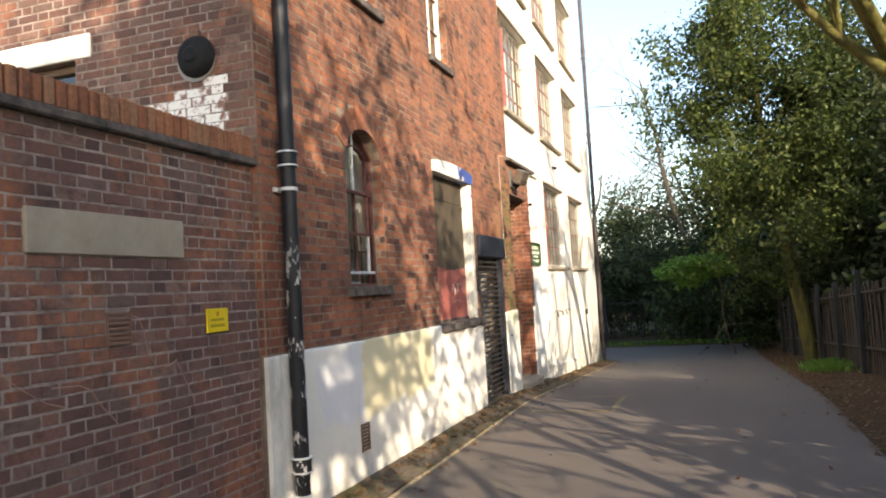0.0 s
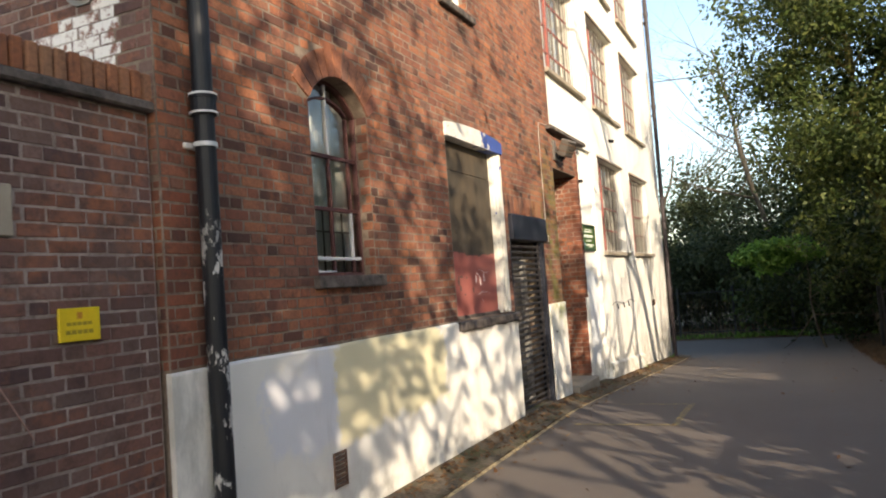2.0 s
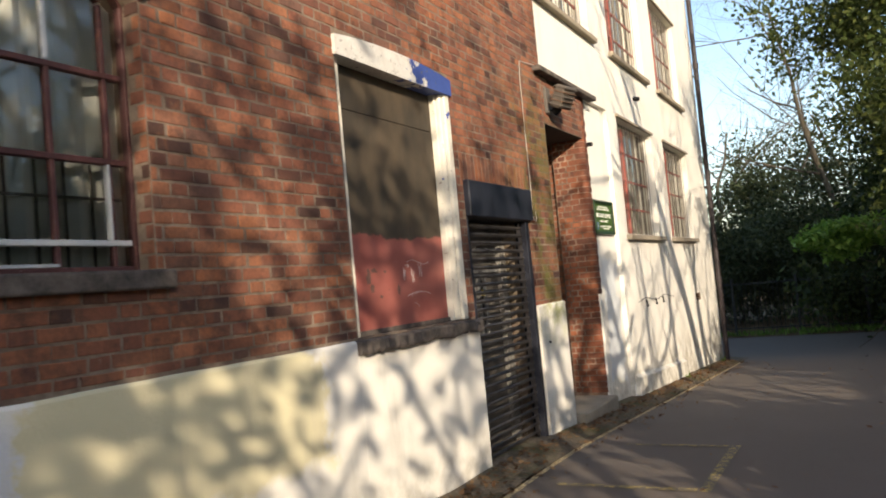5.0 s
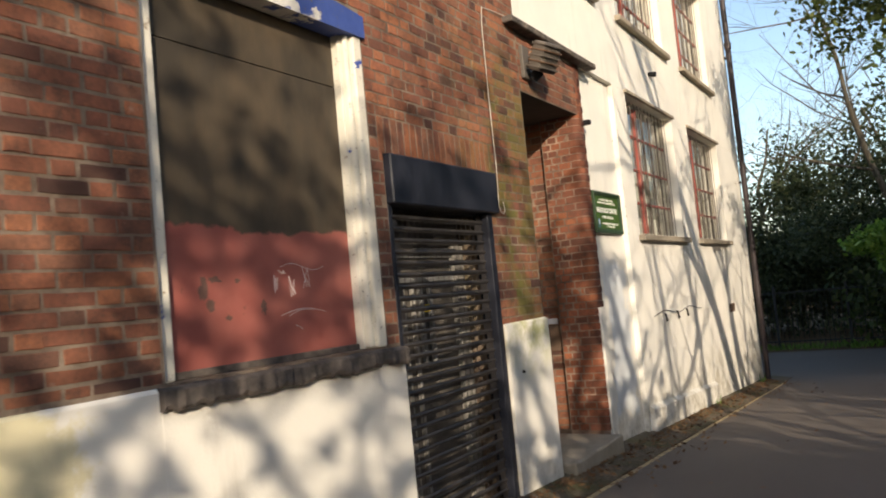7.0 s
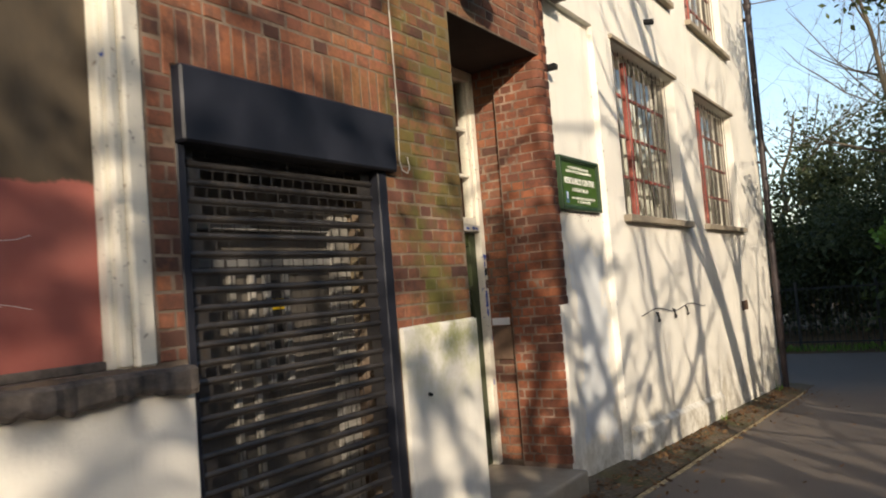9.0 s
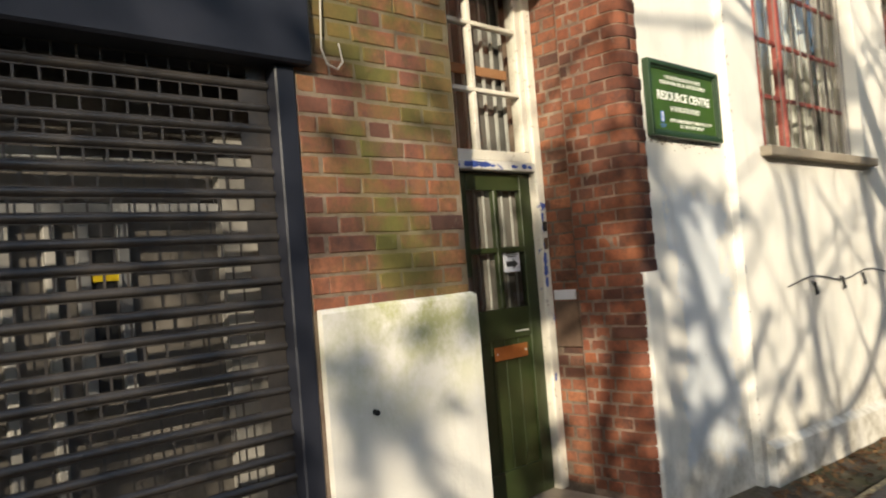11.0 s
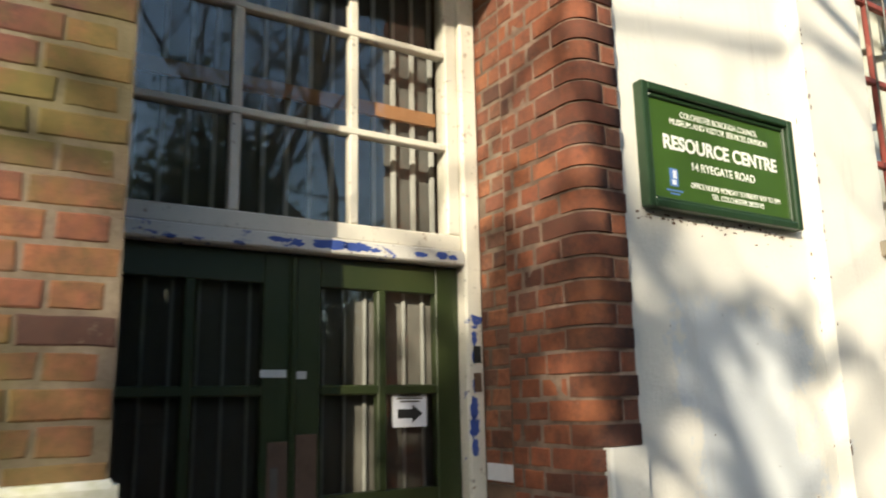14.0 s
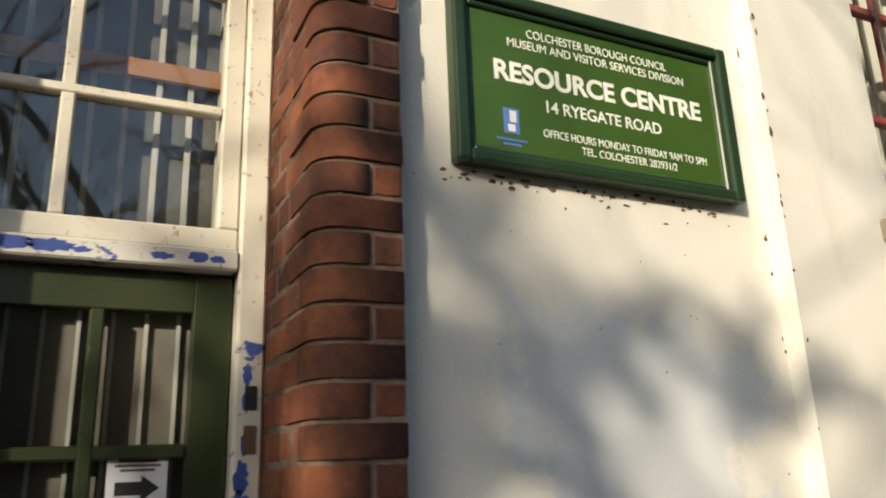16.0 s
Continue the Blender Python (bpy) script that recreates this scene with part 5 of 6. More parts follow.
def tube(bm, pts, r, sides=6):
    """A bent tube along the points."""
    prev = None
    pts = [Vector(p) for p in pts]
    for i, p in enumerate(pts):
        way = (pts[min(i + 1, len(pts) - 1)] - pts[max(i - 1, 0)]).normalized()
        q = way.to_track_quat("Z", "Y")
        rr = r[i] if isinstance(r, (list, tuple)) else r
        ring = [bm.verts.new(p + q @ Vector((rr * math.cos(2 * math.pi * k / sides), rr * math.sin(2 * math.pi * k / sides), 0))) for k in range(sides)]
        if prev:
            for k in range(sides):
                bm.faces.new((prev[k], prev[(k + 1) % sides], ring[(k + 1) % sides], ring[k]))
        prev = ring
    return bm


w = thing("loose_cable", (F + 0.02, 12.12, 2.5), "thin pale cable hanging down the brick pier", "cable")
part("cable", tube(bmesh.new(), [(F + 0.022, 12.75, 4.0), (F + 0.022, 12.22, 3.95), (F + 0.022, 12.19, 3.8), (F + 0.024, 12.18, 3.2), (F + 0.024, 12.19, 2.6), (F + 0.024, 12.17, 2.3), (F + 0.026, 12.19, 2.245), (F + 0.028, 12.235, 2.23), (F + 0.028, 12.26, 2.26), (F + 0.024, 12.25, 2.33)], 0.004), CORD, w)


# ---- downpipes ----
def downpipe(name, x, y, z0, z1, r, clamps, mat, label):
    w = thing(name, (x, y, z0), label, "drainpipe")
    part("pipe", rod(bmesh.new(), (x, y, z0), (x, y, z1), r, 20), mat, w)
    for z in clamps:
        bm = rod(bmesh.new(), (x, y, z - 0.05), (x, y, z + 0.05), r + 0.014, 20)
        rod(bm, (x, y, z + 0.05), (x, y, z + 0.07), r + 0.022, 20)
        part("collar", bm, mat, w)
        if mat is PIPE:
            for dz in (-0.043, 0.066):
                part("lead_ring", rod(bmesh.new(), (x, y, z + dz), (x, y, z + dz + 0.012), r + 0.0235, 20), BARS, w, "pale worn ring")
        bm = box(bmesh.new(), F - 0.0, x + 0.01, y - 0.02, y + 0.02, z - 0.235, z - 0.21)
        rod(bm, (x, y, z - 0.235), (x, y, z - 0.21), r + 0.01, 20)
        box(bm, F - 0.0, F + 0.03, y - 0.085, y + 0.085, z - 0.24, z - 0.205, 0.006)
        part("bracket", bm, BARS if mat is PIPE else mat, w, "bracket with worn pale paint" if mat is PIPE else "")
    return w


downpipe("drainpipe", F + 0.10, 5.22, 0.0, TOP_B, 0.06, (0.46, 2.84, 5.2, 7.8), PIPE, "black cast-iron drainpipe with chipped paint at the brick corner")
downpipe("drainpipe", WHITE2 + 0.10, 23.12, -0.75, TOP_W, 0.055, (1.2, 3.6, 6.2, 8.8), PIPE_FAR, "dark drainpipe at the far factory corner")


# ---- green name board ----
def letters(text, size, at, material, parent, turn=(90, 0, 90), name="lettering", width=None, bold=0.0):
    cu = bpy.data.curves.new(name, "FONT")
    cu.body, cu.size, cu.align_x, cu.align_y, cu.extrude, cu.offset = text, size, "CENTER", "CENTER", 0.0008, bold
    ob = bpy.data.objects.new(name, cu)
    scene.collection.objects.link(ob)
    me = bpy.data.meshes.new_from_object(ob.evaluated_get(bpy.context.evaluated_depsgraph_get()))
    bpy.data.objects.remove(ob)
    xs_ = [v.co.x for v in me.vertices]
    s = 1.0 if width is None else width / (max(xs_) - min(xs_))
    me.transform(pose(*at, *turn) @ Matrix.Diagonal((s, 1, 1, 1)))
    me.materials.clear()
    me.materials.append(material)
    return part(name, me, material, parent)


def name_board():
    y0, y1, z0, z1 = 14.532, 15.408, 2.142, 2.606
    x = WHITE1 + 0.035
    w = thing("name_board", (WHITE1, y0, z0), "dark green framed name board with white lettering", "sign")
    part("panel", B(WHITE1 + 0.001, x - 0.014, y0 + 0.02, y1 - 0.02, z0 + 0.02, z1 - 0.02), SIGN_GREEN, w)
    for a, b, c, d in ((y0, y0 + 0.034, z0, z1), (y1 - 0.034, y1, z0, z1), (y0 + 0.034, y1 - 0.034, z0, z0 + 0.032), (y0 + 0.034, y1 - 0.034, z1 - 0.032, z1)):
        part("frame_bar", B(WHITE1 + 0.001, x + 0.012, a, b, c, d, bevel=0.007, seg=2), SIGN_FRAME, w)
    for a, b, c, d in ((y0 + 0.034, y0 + 0.05, z0 + 0.032, z1 - 0.032), (y1 - 0.05, y1 - 0.034, z0 + 0.032, z1 - 0.032), (y0 + 0.05, y1 - 0.05, z0 + 0.032, z0 + 0.046), (y0 + 0.05, y1 - 0.05, z1 - 0.048, z1 - 0.032)):
        part("inner_bead", B(WHITE1 + 0.01, x - 0.004, a, b, c, d, bevel=0.004), SIGN_FRAME, w)
    tx = x - 0.0135
    letters("COLCHESTER BOROUGH COUNCIL", 0.034, (tx, 14.974, 2.517), SIGN_WHITE, w, width=0.449)
    letters("MUSEUM AND VISITOR SERVICES DIVISION", 0.034, (tx, 14.974, 2.483), SIGN_WHITE, w, width=0.563)
    letters("RESOURCE CENTRE", 0.074, (tx, 14.976, 2.399), SIGN_WHITE, w, width=0.655, bold=0.0022)
    letters("14 RYEGATE ROAD", 0.045, (tx, 14.972, 2.324), SIGN_WHITE, w, width=0.362, bold=0.0006)
    letters("OFFICE HOURS MONDAY TO FRIDAY 9AM TO 5PM", 0.03, (tx, 15.042, 2.252), SIGN_WHITE, w, width=0.524)
    letters("TEL. COLCHESTER 282931/2", 0.03, (tx, 15.043, 2.221), SIGN_WHITE, w, width=0.306)
    logo = part("emblem", B(tx - 0.001, tx + 0.0006, y0 + 0.137, y0 + 0.18, 2.236, 2.302), SIGN_BLUE, w, "small blue emblem")
    bm = bmesh.new()
    for dy, dz, a, b in ((0.005, 0.012, 0.018, 0.03), (0.0, -0.018, 0.02, 0.018)):
        box(bm, tx + 0.0007, tx + 0.0013, y0 + 0.158 + dy - a / 2, y0 + 0.158 + dy + a / 2, 2.269 + dz - b / 2, 2.269 + dz + b / 2)
    part("emblem_mark", bm, PAPER, logo)
    bm = bmesh.new()
    for z, l in ((2.220, 0.085), (2.208, 0.05)):
        box(bm, tx, tx + 0.0007, y0 + 0.158 - l / 2, y0 + 0.158 + l / 2, z - 0.003, z + 0.003)
    part("emblem_lines", bm, SIGN_BLUE, w)


name_board()


# ---- small things on the walls ----
def yellow_sign():
    x = G + 0.02
    w = thing("warning_sign", (x, 4.41, 1.56), "small yellow notice with worn dark print on the yard wall", "sign")
    part("plate", B(x - 0.01, x + 0.004, 4.295, 4.53, 1.56, 1.722, bevel=0.003), SIGN_YELLOW, w)
    for z, l, h in ((1.645, 0.15, 0.016), (1.605, 0.16, 0.02)):
        for k in range(5):
            a = 4.41 - l / 2 + l * k / 5
            part("print_bar", B(x + 0.0042, x + 0.005, a, a + l / 5 - 0.006, z - h / 2, z + h / 2), INK_FADED, w)
    part("print_bar", B(x + 0.0042, x + 0.005, 4.395, 4.425, 1.668, 1.70), INK_ORANGE, w)


yellow_sign()
w = thing("chalk_scrawl", (G + 0.012, 3.5, 1.3), "faint pinkish scratched lines across the yard wall", "graffiti")
for pts in (((3.55, 1.72), (3.66, 1.70), (3.70, 1.62), (3.74, 1.47), (3.80, 1.40), (3.90, 1.385), (3.98, 1.41)), ((3.98, 1.42), (4.06, 1.29), (4.15, 1.14)), ((3.02, 1.37), (3.2, 1.36), (3.27, 1.33), (3.36, 1.22), (3.47, 1.11)), ((2.7, 1.50), (2.82, 1.40), (2.98, 1.30), (3.1, 1.26))):
    part("line", tube(bmesh.new(), [(G + 0.0085, a, b) for a, b in pts], 0.0035, 4), CHALK_PINK, w)


def air_brick(u0, u1, z0, z1, x, mat, label, n=6):
    w = thing("air_brick", (x, u0, z0), label, "vent")
    part("back", B(x - 0.03, x - 0.005, u0 + 0.003, u1 - 0.003, z0 + 0.003, z1 - 0.003), INK, w)
    h = (z1 - z0) / n
    for k in range(n):
        part("slat", B(x - 0.02, x + 0.014, u0 + 0.012, u1 - 0.012, z0 + h * k + h * 0.22, z0 + h * (k + 1) - h * 0.1, bevel=0.004), mat, w)
    for a, b in ((u0 + 0.002, u0 + 0.012), (u1 - 0.012, u1 - 0.002)):
        part("edge", B(x - 0.02, x + 0.014, a, b, z0 + 0.002, z1 - 0.002), mat, w)


air_brick(*AIRB, G, GRATE, "terracotta air brick with slots in the yard wall", 7)
air_brick(6.43, 6.60, 0.30, 0.56, F + 0.03, RUST, "rusty iron vent grille in the white dado", 8)
air_brick(20.75, 21.1, 0.88, 1.03, WHITE2 + 0.005, RUST, "dark vent slot in the white wall", 3)


def wall_cable():
    w = thing("wall_cable", (WHITE2, 16.2, 1.15), "slack black cable with hanging clips along the white wall", "cable")
    pts = [(WHITE2 + 0.015, y, 1.15 + 0.03 * math.sin(y * 5) - 0.012 * (y - 16.2)) for y in steps(16.15, 18.6, 0.15)]
    part("cable", tube(bmesh.new(), pts, 0.005), INK, w)
    for y in (16.6, 17.2, 17.7):
        bm = tube(bmesh.new(), [(WHITE2 + 0.015, y, 1.14), (WHITE2 + 0.03, y + 0.02, 1.08), (WHITE2 + 0.02, y + 0.05, 1.03), (WHITE2 + 0.03, y + 0.09, 1.05)], 0.007)
        rod(bm, (WHITE2 + 0.015, y + 0.06, 1.13), (WHITE2 + 0.02, y + 0.09, 1.03), 0.01, 6)
        part("clip", bm, INK, w)


wall_cable()
w = thing("wall_stains", (WHITE1, 15.5, 2.0), "dark flecks and cobweb dirt on the white bay", "stain", kind="stuff")
fk = random.Random(21)
spots = [(15.52 + fk.gauss(0, 0.008), fk.uniform(0.2, 3.4), fk.uniform(0.003, 0.009), fk.uniform(0.006, 0.025)) for _ in range(46)]
spots += [(fk.uniform(14.5, 15.38), 2.135 - abs(fk.gauss(0, 0.02)), fk.uniform(0.004, 0.016), fk.uniform(0.003, 0.008)) for _ in range(60)]
spots += [(fk.uniform(14.42, 15.5), fk.uniform(0.5, 3.0), fk.uniform(0.002, 0.006), fk.uniform(0.002, 0.006)) for _ in range(50)]
v, f = [], []
for y, z, a, b in spots:
    n = len(v)
    for k in range(7):
        t_, q = 2 * math.pi * k / 7, fk.uniform(0.4, 1.0)
        v.append((WHITE1 + 0.0012 if y < 15.517 else WHITE2 + 0.0012, y + a * q * math.cos(t_), z + b * q * math.sin(t_)))
    f.append(tuple(range(n, n + 7)))
tagged(part("flecks", mesh_of("flecks", v, f, RUST), RUST, w), kind="stuff")
w = thing("wall_spout", (WHITE2, 17.2, 4.4), "short black spout in the white wall", "spout")
part("spout", rod(bmesh.new(), (WHITE2 - 0.02, 17.2, 4.42), (WHITE2 + 0.1, 17.2, 4.4), 0.035, 10), DISH, w)
w = thing("wall_bracket", (WHITE1, 14.45, 3.32), "small dark bracket stub on the white bay", "bracket")
part("stub", B(WHITE1 - 0.01, WHITE1 + 0.12, 14.44, 14.5, 3.3, 3.35, bevel=0.008), DISH, w)
w = thing("cut_spout", (F, 12.5, 0.88), "tiny dark pipe stub in the white pier dado", "pipe")
part("stub", rod(bmesh.new(), (F + 0.02, 12.28, 0.955), (F + 0.05, 12.28, 0.95), 0.011, 8), DISH, w)

# ---- trees ----


def limbs(rng, base, way, length, r0, levels, spread=0.6, up=0.15, kids=4, bend=0.16, reach=1.0, keep=-99):
    """A branching skeleton: a list of (points, radii), and the tips."""
    out, tips = [], []

    def grow(p, d, ln, r, lev):
        n = max(4, int(ln / 0.45)) if lev == 0 else 5
        pts, rad, q = [p.copy()], [r], p.copy()
        for k in range(n):
            d = (d + Vector((rng.gauss(0, bend), rng.gauss(0, bend), rng.gauss(0, bend) + up * 0.3))).normalized()
            if q.x < keep:
                d.x = abs(d.x) + 0.1
                d.normalize()
            q = q + d * ln / n
            pts.append(q.copy())
            rad.append(r * (1 - 0.72 * (k + 1) / n))
        out.append((pts, rad))
        if lev >= levels:
            tips.append(q)
            return
        for k in range(kids if lev else kids + 2):
            i = rng.randint(max(1, n // 3), n)
            side = Vector((rng.gauss(0, 1), rng.gauss(0, 1), rng.gauss(0, 0.55))).normalized()
            nd = (d * (1 - spread) + side * spread + Vector((0, 0, up))).normalized()
            grow(pts[i], nd, ln * (reach if lev == 0 else 1.0) * rng.uniform(0.48, 0.72), rad[i] * rng.uniform(0.5, 0.75), lev + 1)
    grow(Vector(base), Vector(way).normalized(), length, r0, 0)
    return out, tips


def limb_mesh(skeleton, material):
    verts, faces = [], []
    for pts, rad in skeleton:
        sides = 9 if rad[0] > 0.09 else 5 if rad[0] > 0.02 else 3
        prev = None
        for i, p in enumerate(pts):
            q = (pts[min(i + 1, len(pts) - 1)] - pts[max(i - 1, 0)]).normalized().to_track_quat("Z", "Y")
            n = len(verts)
            for k in range(sides):
                a = 2 * math.pi * k / sides
                verts.append(tuple(p + q @ Vector((rad[i] * math.cos(a), rad[i] * math.sin(a), 0))))
            if prev is not None:
                faces.extend((prev + k, prev + (k + 1) % sides, n + (k + 1) % sides, n + k) for k in range(sides))
            prev = n
    return mesh_of("trunk", verts, faces, material, True)


def leaf_mesh(centres, count, spread, size, material, seed, flat=1.0):
    """Many small folded leaves, scattered in clumps round the centres."""
    r = np.random.RandomState(seed)
    c = np.array([tuple(p) for p in centres])
    pick = c[r.randint(0, len(c), count)] + r.normal(0, 1, (count, 3)) * np.array([spread, spread, spread * flat])
    a = r.normal(0, 1, (count, 3))
    a /= np.linalg.norm(a, axis=1)[:, None]
    b = np.cross(a, r.normal(0, 1, (count, 3)))
    b /= np.linalg.norm(b, axis=1)[:, None]
    s = size * r.uniform(0.6, 1.35, (count, 1))
    a, b = a * s, b * s * 0.55
    v = np.stack([pick - a, pick + b * 0.9 - a * 0.1, pick + a, pick - b * 0.9 - a * 0.1], 1).reshape(-1, 3)
    f = np.arange(count * 4).reshape(-1, 4)
    return mesh_of("crown", v.tolist(), f.tolist(), material)


def tree(name, at, height, r0, levels, label, leaf=None, count=0, spread=0.5, size=0.1, seed=1, bark=BARK, way=(0, 0, 1), kids=4, spread_b=0.6, up=0.15, low=0.0, flat=0.8, reach=1.0, crown=None, keep=-99, bend=0.16):
    rng = random.Random(seed)
    w = thing(name, at, label, "tree", "trees by the lane")
    skel, tips = limbs(rng, at, way, height, r0, levels, spread_b, up, kids, bend, reach, keep)
    part("trunk", limb_mesh(skel[:1], bark), bark, w)
    tagged(part("branchwork", limb_mesh(skel[1:], bark), bark, w), kind="stuff")
    if leaf:
        if crown:
            c, half_, clumps = Vector(crown[:3]), crown[3:6], crown[6]
            pts = []
            while len(pts) < clumps:
                d = Vector((rng.gauss(0, 1), rng.gauss(0, 1), rng.gauss(0, 1))).normalized()
                q = d * rng.uniform(0.25, 1.0) ** 0.5 * (1 + 0.4 * noise.noise(d * 2.2 + Vector((seed, 0, 0))))
                pts.append(c + Vector((q.x * half_[0], q.y * half_[1], q.z * half_[2])))
        else:
            pts = [p for q, rr in skel for p in q[1:] if p.z > at[2] + low] + tips
        part("crown", leaf_mesh(pts, count, spread, size, leaf, seed, flat), leaf, w)
    return w


# evergreen tree leaning over the lane past the factory
tree("evergreen_tree", (2.35, 20.9, gz(20.9)), 8.5, 0.2, 2, "big evergreen tree with dense glossy leaves beside the fence", LEAF_IVY, 72000, 0.27, 0.06, 11, BARK_MOSS, (-0.02, 0, 1), 6, 0.62, 0.12, 2.2, 0.8, 0.5, (1.8, 20.9, 6.1, 2.8, 2.6, 4.6, 340), bend=0.08)
tree("evergreen_tree", (4.8, 24.0, gz(24)), 8.0, 0.2, 2, "evergreen tree with dark dense leaves behind the fence", LEAF_DARK, 40000, 0.3, 0.075, 12, BARK, (0, 0, 1), 6, 0.7, 0.1, 1.2, 0.8, 0.5, (4.6, 24.0, 4.2, 3.4, 2.4, 4.2, 260))
tree("evergreen_tree", (2.4, 28.5, gz(28)), 5.0, 0.16, 2, "evergreen tree with dark dense leaves at the lane end", LEAF_DARK, 40000, 0.3, 0.08, 13, BARK, (0, 0, 1), 6, 0.7, 0.1, 1.2, 0.8, 0.5, (2.2, 28.8, 2.6, 2.6, 1.8, 3.4, 220))
tree("bare_tree", (4.42, 13.2, 0.0), 8.8, 0.25, 3, "bare deciduous tree with mossy limbs leaning over the fence", seed=23, bark=BARK_MOSS, way=(-0.41, -0.02, 0.94), kids=3, spread_b=0.42, up=0.0, reach=0.6, bend=0.05)
tree("bare_tree", (-3.6, 43.0, -1.0), 10.5, 0.16, 4, "distant bare tree with fine twigs against the sky", seed=5, kids=5)
tree("bare_tree", (0.2, 39.0, -1.0), 8.5, 0.14, 4, "distant bare tree with fine twigs against the sky", seed=6, kids=4)
tree("bare_tree", (0.6, 33.4, -1.0), 11.5, 0.13, 3, "slender bare tree with fine twigs behind the far railings", seed=33, way=(-0.16, 0, 1), kids=5, spread_b=0.7, reach=0.6, bend=0.06)
tree("sapling", (0.7, 26.2, gz(26)), 3.0, 0.04, 2, "young shrub with fresh bright green leaves", LEAF_FRESH, 3000, 0.2, 0.09, 31, BARK, (-0.35, -0.1, 1), 5, 0.85, 0.0, 0.5, 0.4, 1.0, (-0.3, 26.0, 1.95, 1.15, 0.6, 0.42, 34))
# woods that close the far end of the lane
wood = tree("woodland_tree", (0, 35.0, -1.0), 5.0, 0.13, 2, "grey-green leafy woodland tree behind the far railings", LEAF_WOOD, 22000, 0.55, 0.09, 41, BARK, (0, 0, 1), 5, 0.8, 0.05, 0.3)
wood2 = tree("woodland_tree", (1.6, 33.6, -1.0), 3.0, 0.09, 2, "low leafy shrub behind the far railings", LEAF_IVY, 8000, 0.55, 0.12, 42, BARK, (0, 0, 1), 5, 0.85, 0.0, 0.0)
rng = random.Random(3)
for k in range(16):
    src = wood if k % 3 else wood2
    copy_thing(src, pose(-26 + 2.1 * k + rng.uniform(-0.6, 0.6), 33.5 + rng.uniform(0, 6) + (3 if k % 2 else 0), -1.0, 0, 0, rng.uniform(0, 360)))
for k in range(7):
    copy_thing(wood, pose(4.2 + rng.uniform(0, 3), 21 + 2.3 * k, -0.7, 0, 0, rng.uniform(0, 360)))

# unseen trees added beside and behind the walker, to shade the lane and dapple the front
shade = tree("roadside_shrub", (5.2, 6.0, 0.0), 3.2, 0.1, 2, "dense unseen evergreen shrub, added behind the lane fence for shade", LEAF_DARK, 9000, 0.5, 0.13, 51, BARK, (0, 0, 1), 6, 0.85, 0.05, 0.0)
low_shade = tree("roadside_shrub", (5.4, 1.0, 0.0), 2.0, 0.07, 2, "low unseen evergreen shrub, added behind the lane fence for shade", LEAF_DARK, 6000, 0.4, 0.12, 52, BARK, (0, 0, 1), 6, 0.85, 0.05, 0.0)
for k, (x, y) in enumerate(((5.0, 14.5), (5.3, 11.5), (5.0, 8.5), (5.1, 5.5), (5.3, 3.0), (5.0, -2.0), (5.5, -5.0), (5.2, -8.0), (5.6, -11.0))):
    copy_thing(shade if k > 5 else low_shade, pose(x, y, 0, 0, 0, rng.uniform(0, 360)))
for x, y, h, sd, r0, kids in ((7.5, 13.5, 8.5, 61, 0.15, 3), (8.0, 4.0, 9.0, 63, 0.15, 3), (6.8, -1.5, 8.0, 64, 0.14, 3), (6.5, -7.0, 9.0, 65, 0.14, 3)):
    tree("bare_tree", (x, y - 0.22 * (x + 3.15), 0.0), h, r0, 3, "bare roadside tree with spreading limbs", seed=sd, kids=kids, spread_b=0.6, reach=0.7, keep=3.4)
for x, y, h, sd, r0, levels, leaves, kids in ((5.2, 0.0, 7.6, 66, 0.18, 3, 2500, 3), (5.6, 2.9, 7.0, 70, 0.15, 3, 500, 3), (5.4, 5.3, 7.0, 67, 0.14, 3, 0, 3), (5.0, 7.2, 9.8, 68, 0.12, 3, 0, 4), (5.3, 8.8, 9.8, 74, 0.15, 3, 0, 3),
                                              (5.2, 10.6, 9.0, 69, 0.18, 3, 0, 3), (5.8, 13.0, 8.0, 73, 0.16, 3, 0, 4)):
    tree("budding_tree" if leaves else "bare_tree", (x, y - 0.22 * (x + 3.15), 0.0), h, r0, levels, "roadside tree with spreading limbs and a few leaves" if leaves else "bare roadside tree with thick spreading limbs",
         LEAF_IVY if leaves else None, leaves, 0.3, 0.11, sd, kids=kids, spread_b=0.6, reach=0.75, keep=3.2, low=4.0)
# unseen evergreens, set where their shade falls on dado and yard wall
tree("evergreen_tree", (5.0, -3.5, 0.0), 7.0, 0.14, 2, "slim unseen evergreen with open crown, added beside the lane to dapple the dado", LEAF_IVY, 1700, 0.26, 0.11, 78, BARK, (0, 0, 1), 5, 0.5, 0.15, 3.0, 0.8, 0.35, (5.0, -3.6, 6.2, 0.8, 1.1, 1.4, 60))
tree("evergreen_tree", (4.8, -5.45, 0.0), 8.6, 0.2, 2, "tall narrow unseen evergreen, added behind the walker to shade the yard wall", LEAF_IVY, 14000, 0.3, 0.13, 72, BARK, (0, 0, 1), 5, 0.5, 0.15, 3.0, 0.8, 0.35, (4.7, -5.95, 7.0, 1.3, 1.3, 2.2, 70))
# added out of view: leaf clumps that shade the pier and the bay
tree("ivy_tree", (4.5, 5.1, 0.0), 6.4, 0.13, 2, "slim unseen tree with clumps of ivy, added to shade the pier", LEAF_IVY, 560, 0.16, 0.09, 76, BARK, (0, 0.0, 1), 4, 0.5, 0.15, 3.0, 0.8, 0.3, (4.6, 4.5, 6.15, 0.6, 0.6, 0.6, 13), keep=3.4)
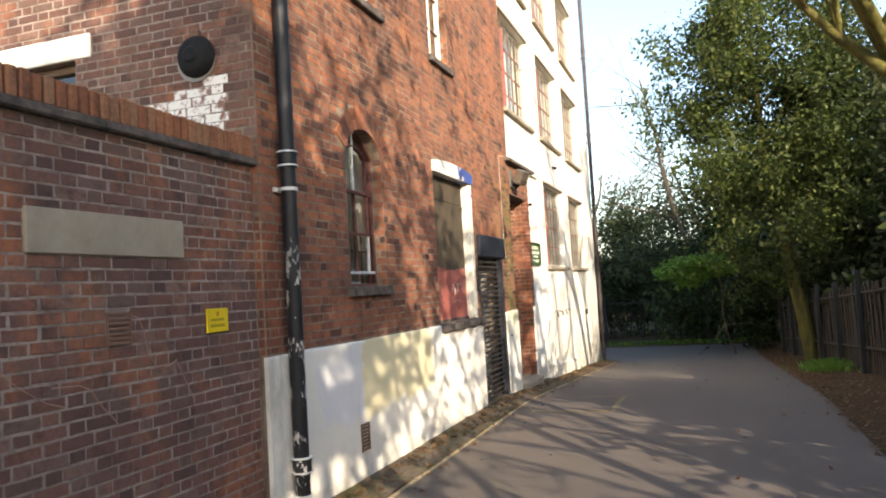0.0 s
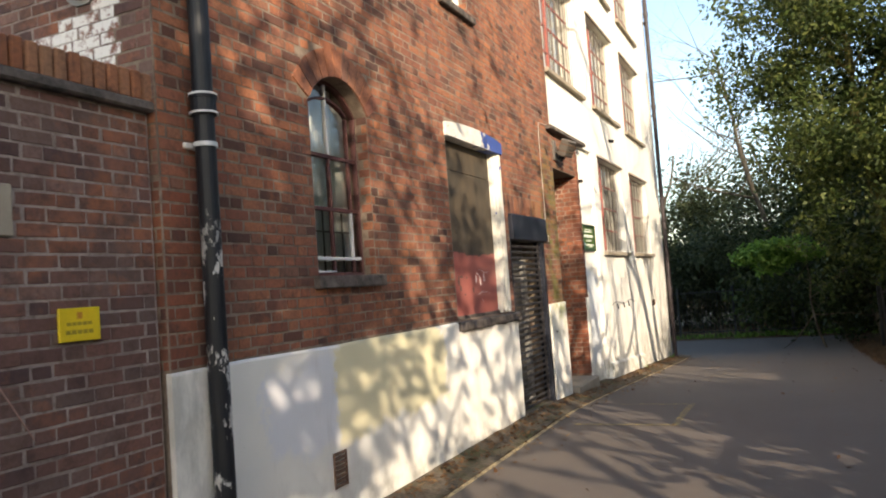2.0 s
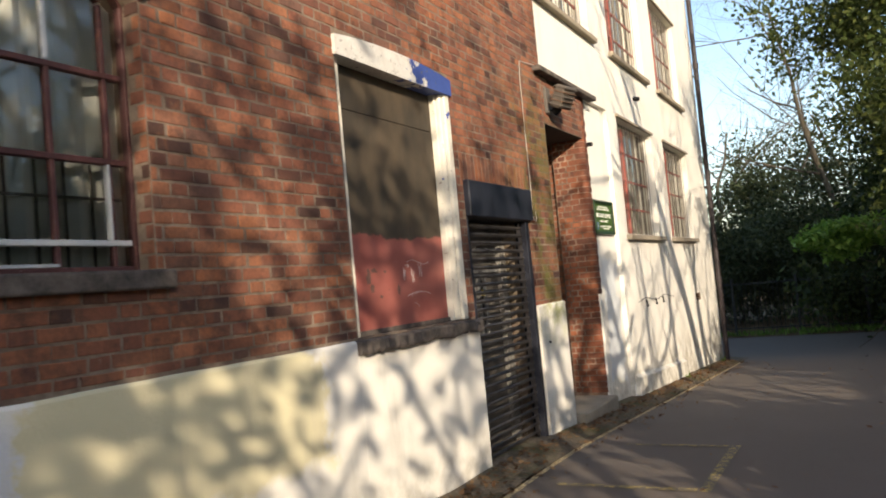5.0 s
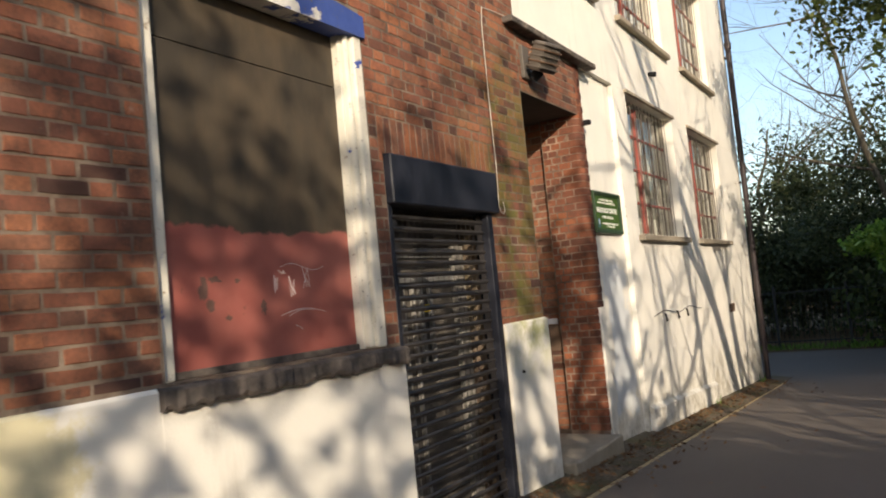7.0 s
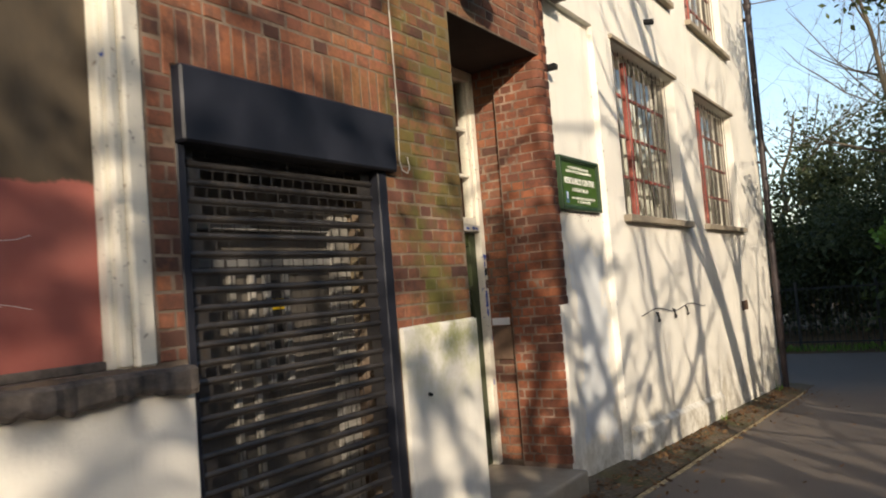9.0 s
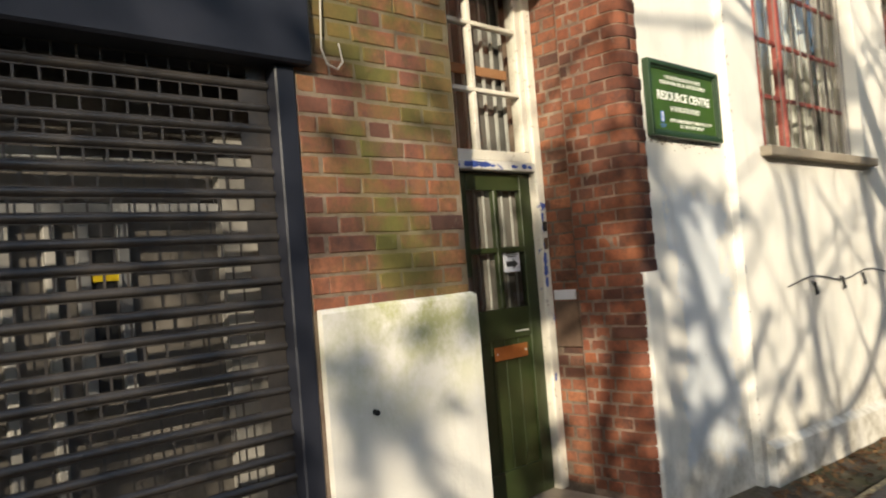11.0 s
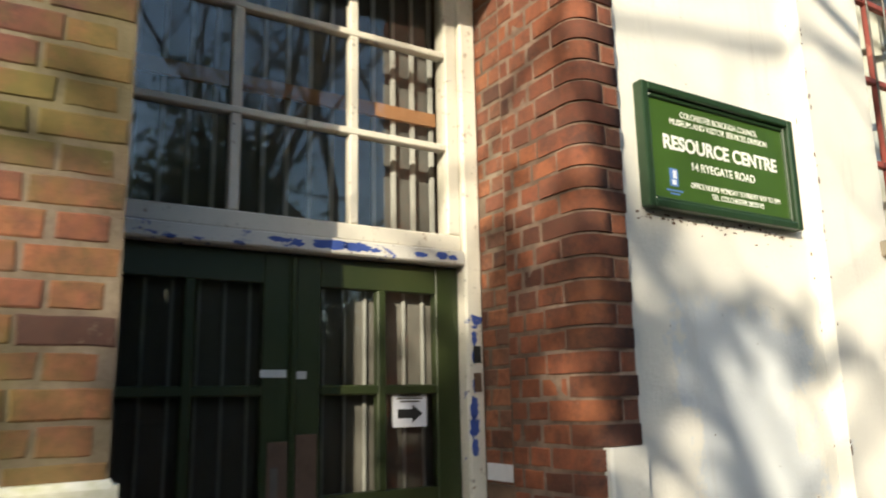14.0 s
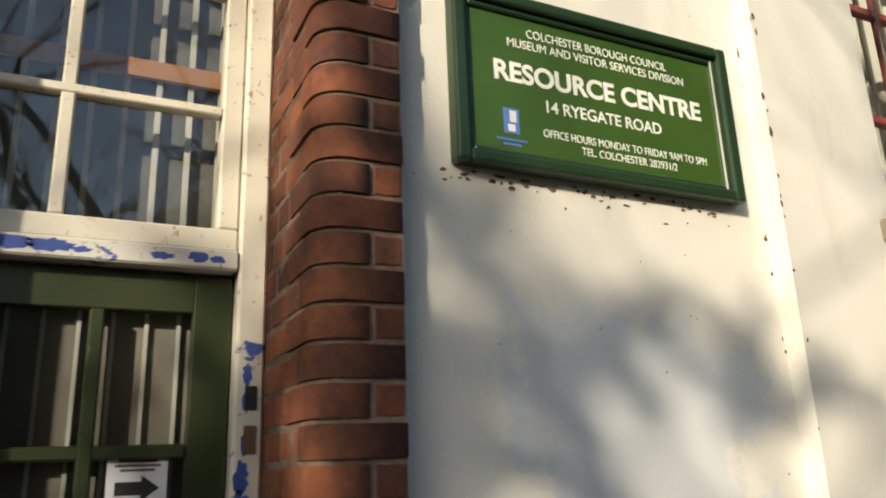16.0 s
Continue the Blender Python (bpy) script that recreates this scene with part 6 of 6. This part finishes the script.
tree("ivy_tree", (4.3, 5.9, 0.0), 5.6, 0.06, 2, "slim unseen young tree with a few ivy clumps, added to shade the bay", LEAF_IVY, 70, 0.11, 0.08, 77, BARK, (0.05, 0, 1), 3, 0.5, 0.15, 3.0, 0.7, 0.3, (4.6, 5.85, 6.28, 0.4, 0.36, 0.2, 6), keep=3.4)
# tall bare wood across the lane from the doorway, mirrored in its glass
for x, y, h, sd in ((8.6, 14.6, 10.5, 81), (10.6, 17.2, 12.0, 82), (9.4, 20.0, 11.5, 83), (12.6, 14.2, 13.0, 84), (12.2, 21.4, 13.0, 85), (14.5, 17.6, 14.0, 86)):
    tree("bare_tree", (x, y, 0.0), h, 0.2, 4, "tall bare woodland tree with dense fine twigs", seed=sd, kids=5, spread_b=0.6, reach=0.8, bend=0.12)
# unseen leafy trees, added to darken what the door panes mirror
for k in range(4):
    copy_thing(wood, pose(8.4 + 2.2 * (k % 2), 11.5 + 1.7 * k, 0.0, 0, 0, rng.uniform(0, 360)))
for k in range(15):
    copy_thing(wood2, pose(13 + rng.uniform(0, 3), -16 + 3.2 * k, 0.0, 0, 0, rng.uniform(0, 360)))


# ---- fences ----
def board_fence():
    w = thing("board_fence", (2.5, 18, 0), "old dark wooden board fence with leaning posts", "fence")
    r = random.Random(9)

    def at(y):
        return 2.75 - 0.045 * (y - 12)
    posts = [9.0, 11.3, 13.4, 15.6, 17.6, 19.7, 21.8, 23.9, 26.0]
    for y in posts:
        x = at(y)
        bm = B(x - 0.045, x + 0.045, y - 0.045, y + 0.045, gz(y) - 0.1, gz(y) + 1.85 + r.uniform(-0.05, 0.08), bevel=0.008)
        part("post", bm, FENCE_IRON, w)
    for a, b in zip(posts, posts[1:]):
        for h in (0.5, 1.5):
            bm = tube(bmesh.new(), [(at(a) + 0.05, a, gz(a) + h), (at((a + b) / 2) + 0.06, (a + b) / 2, gz((a + b) / 2) + h - 0.01), (at(b) + 0.05, b, gz(b) + h)], 0.032, 4)
            part("rail", bm, FENCE_WOOD, w)
        y = a + 0.06
        while y < b - 0.08:
            wd = r.uniform(0.11, 0.15)
            x = at(y) + 0.09
            bm = B(-0.01, 0.01, -wd / 2, wd / 2, 0.0, 1.62 + r.uniform(-0.06, 0.06), bevel=0.003)
            bm.transform(pose(x, y + wd / 2, gz(y) + 0.03, r.uniform(-1.5, 1.5), r.uniform(-2, 2), 0))
            part("board", bm, FENCE_WOOD, w)
            y += wd + r.uniform(0.004, 0.02)


board_fence()


def railings():
    w = thing("railings", (-2, 32.2, -1.0), "dark iron railings in front of the wood", "fence")
    y, z = 32.2, gz(32.2)
    for k in range(12):
        x = 1.9 - 2.0 * k
        part("post", B(x - 0.04, x + 0.04, y - 0.04, y + 0.04, z - 0.1, z + 1.95, bevel=0.006), FENCE_IRON, w)
    for h in (0.25, 1.75):
        part("rail", B(-20.1, 1.9, y - 0.015, y + 0.015, z + h - 0.02, z + h + 0.02), FENCE_IRON, w)
    for k in range(150):
        x = 1.8 - 0.14 * k
        part("upright", rod(bmesh.new(), (x, y, z + 0.05), (x, y, z + 1.85), 0.01, 5), FENCE_IRON, w)


railings()

# ---- leaves, weeds ----


def scatter(name, label, spots, size, material, seed, tall=False):
    r = np.random.RandomState(seed)
    v, f = [], []
    for x, y, z in spots:
        n = len(v)
        a = r.uniform(0, 2 * math.pi)
        s = size * r.uniform(0.6, 1.4)
        if tall:
            d, e = Vector((math.cos(a), math.sin(a), 0)), Vector((r.normal(0, 0.35), r.normal(0, 0.35), 1))
            p = Vector((x, y, z))
            v += [tuple(p - d * s * 0.06), tuple(p + d * s * 0.06), tuple(p + e * s * 0.6 + d * s * 0.05), tuple(p + e * s + d * s * r.normal(0, 0.3))]
        else:
            d, e = Vector((math.cos(a), math.sin(a), r.normal(0, 0.3))), Vector((-math.sin(a), math.cos(a), r.normal(0, 0.3)))
            p = Vector((x, y, z + 0.008))
            v += [tuple(p - d * s), tuple(p + e * s * 0.5), tuple(p + d * s), tuple(p - e * s * 0.5)]
        f.append((n, n + 1, n + 2, n + 3))
    solid(name, mesh_of(name, v, f, material), material, label, "leaves" if not tall else "weeds", "stuff")


r = np.random.RandomState(4)
spots = []
for k in range(2600):
    y = r.uniform(2, 23)
    x = -3.08 + abs(r.normal(0, 0.14)) + (r.uniform(0, 0.5) if k % 4 == 0 else 0)
    spots.append((x, y, max(verge_z(x, y) if x < ROAD_L else -9, gz(y) + 0.008)))
for k in range(3500):
    y = r.uniform(6, 31)
    x = 1.35 + abs(r.normal(0, 0.5))
    spots.append((x, y, ground_z(x, y) + 0.015))
for k in range(160):
    y = r.uniform(4, 24)
    x = r.uniform(-2.6, 1.4)
    spots.append((x, y, gz(y) + 0.008))
scatter("dead_leaves", "scattered brown dead leaves at the lane edges", spots, 0.03, LEAF_DEAD, 5)
spots = []
for k in range(2600):
    c = (2.2, 17.5) if k % 3 == 0 else (r.uniform(-14, 2), 31.9)
    x, y = c[0] + r.normal(0, 0.22), c[1] + r.normal(0, 0.5 if k % 3 == 0 else 0.2)
    spots.append((x, y, ground_z(x, y)))
for k in range(120):
    y = r.uniform(18.5, 23)
    x = -3.1 + abs(r.normal(0, 0.05))
    if noise.noise((y * 0.9, 0, 0)) > 0.1:
        spots.append((x, y, verge_z(x, y) - 0.03))
scatter("weeds", "green weeds and grass tufts at the wall and fence foot", spots, 0.16, LEAF_FRESH, 6, True)
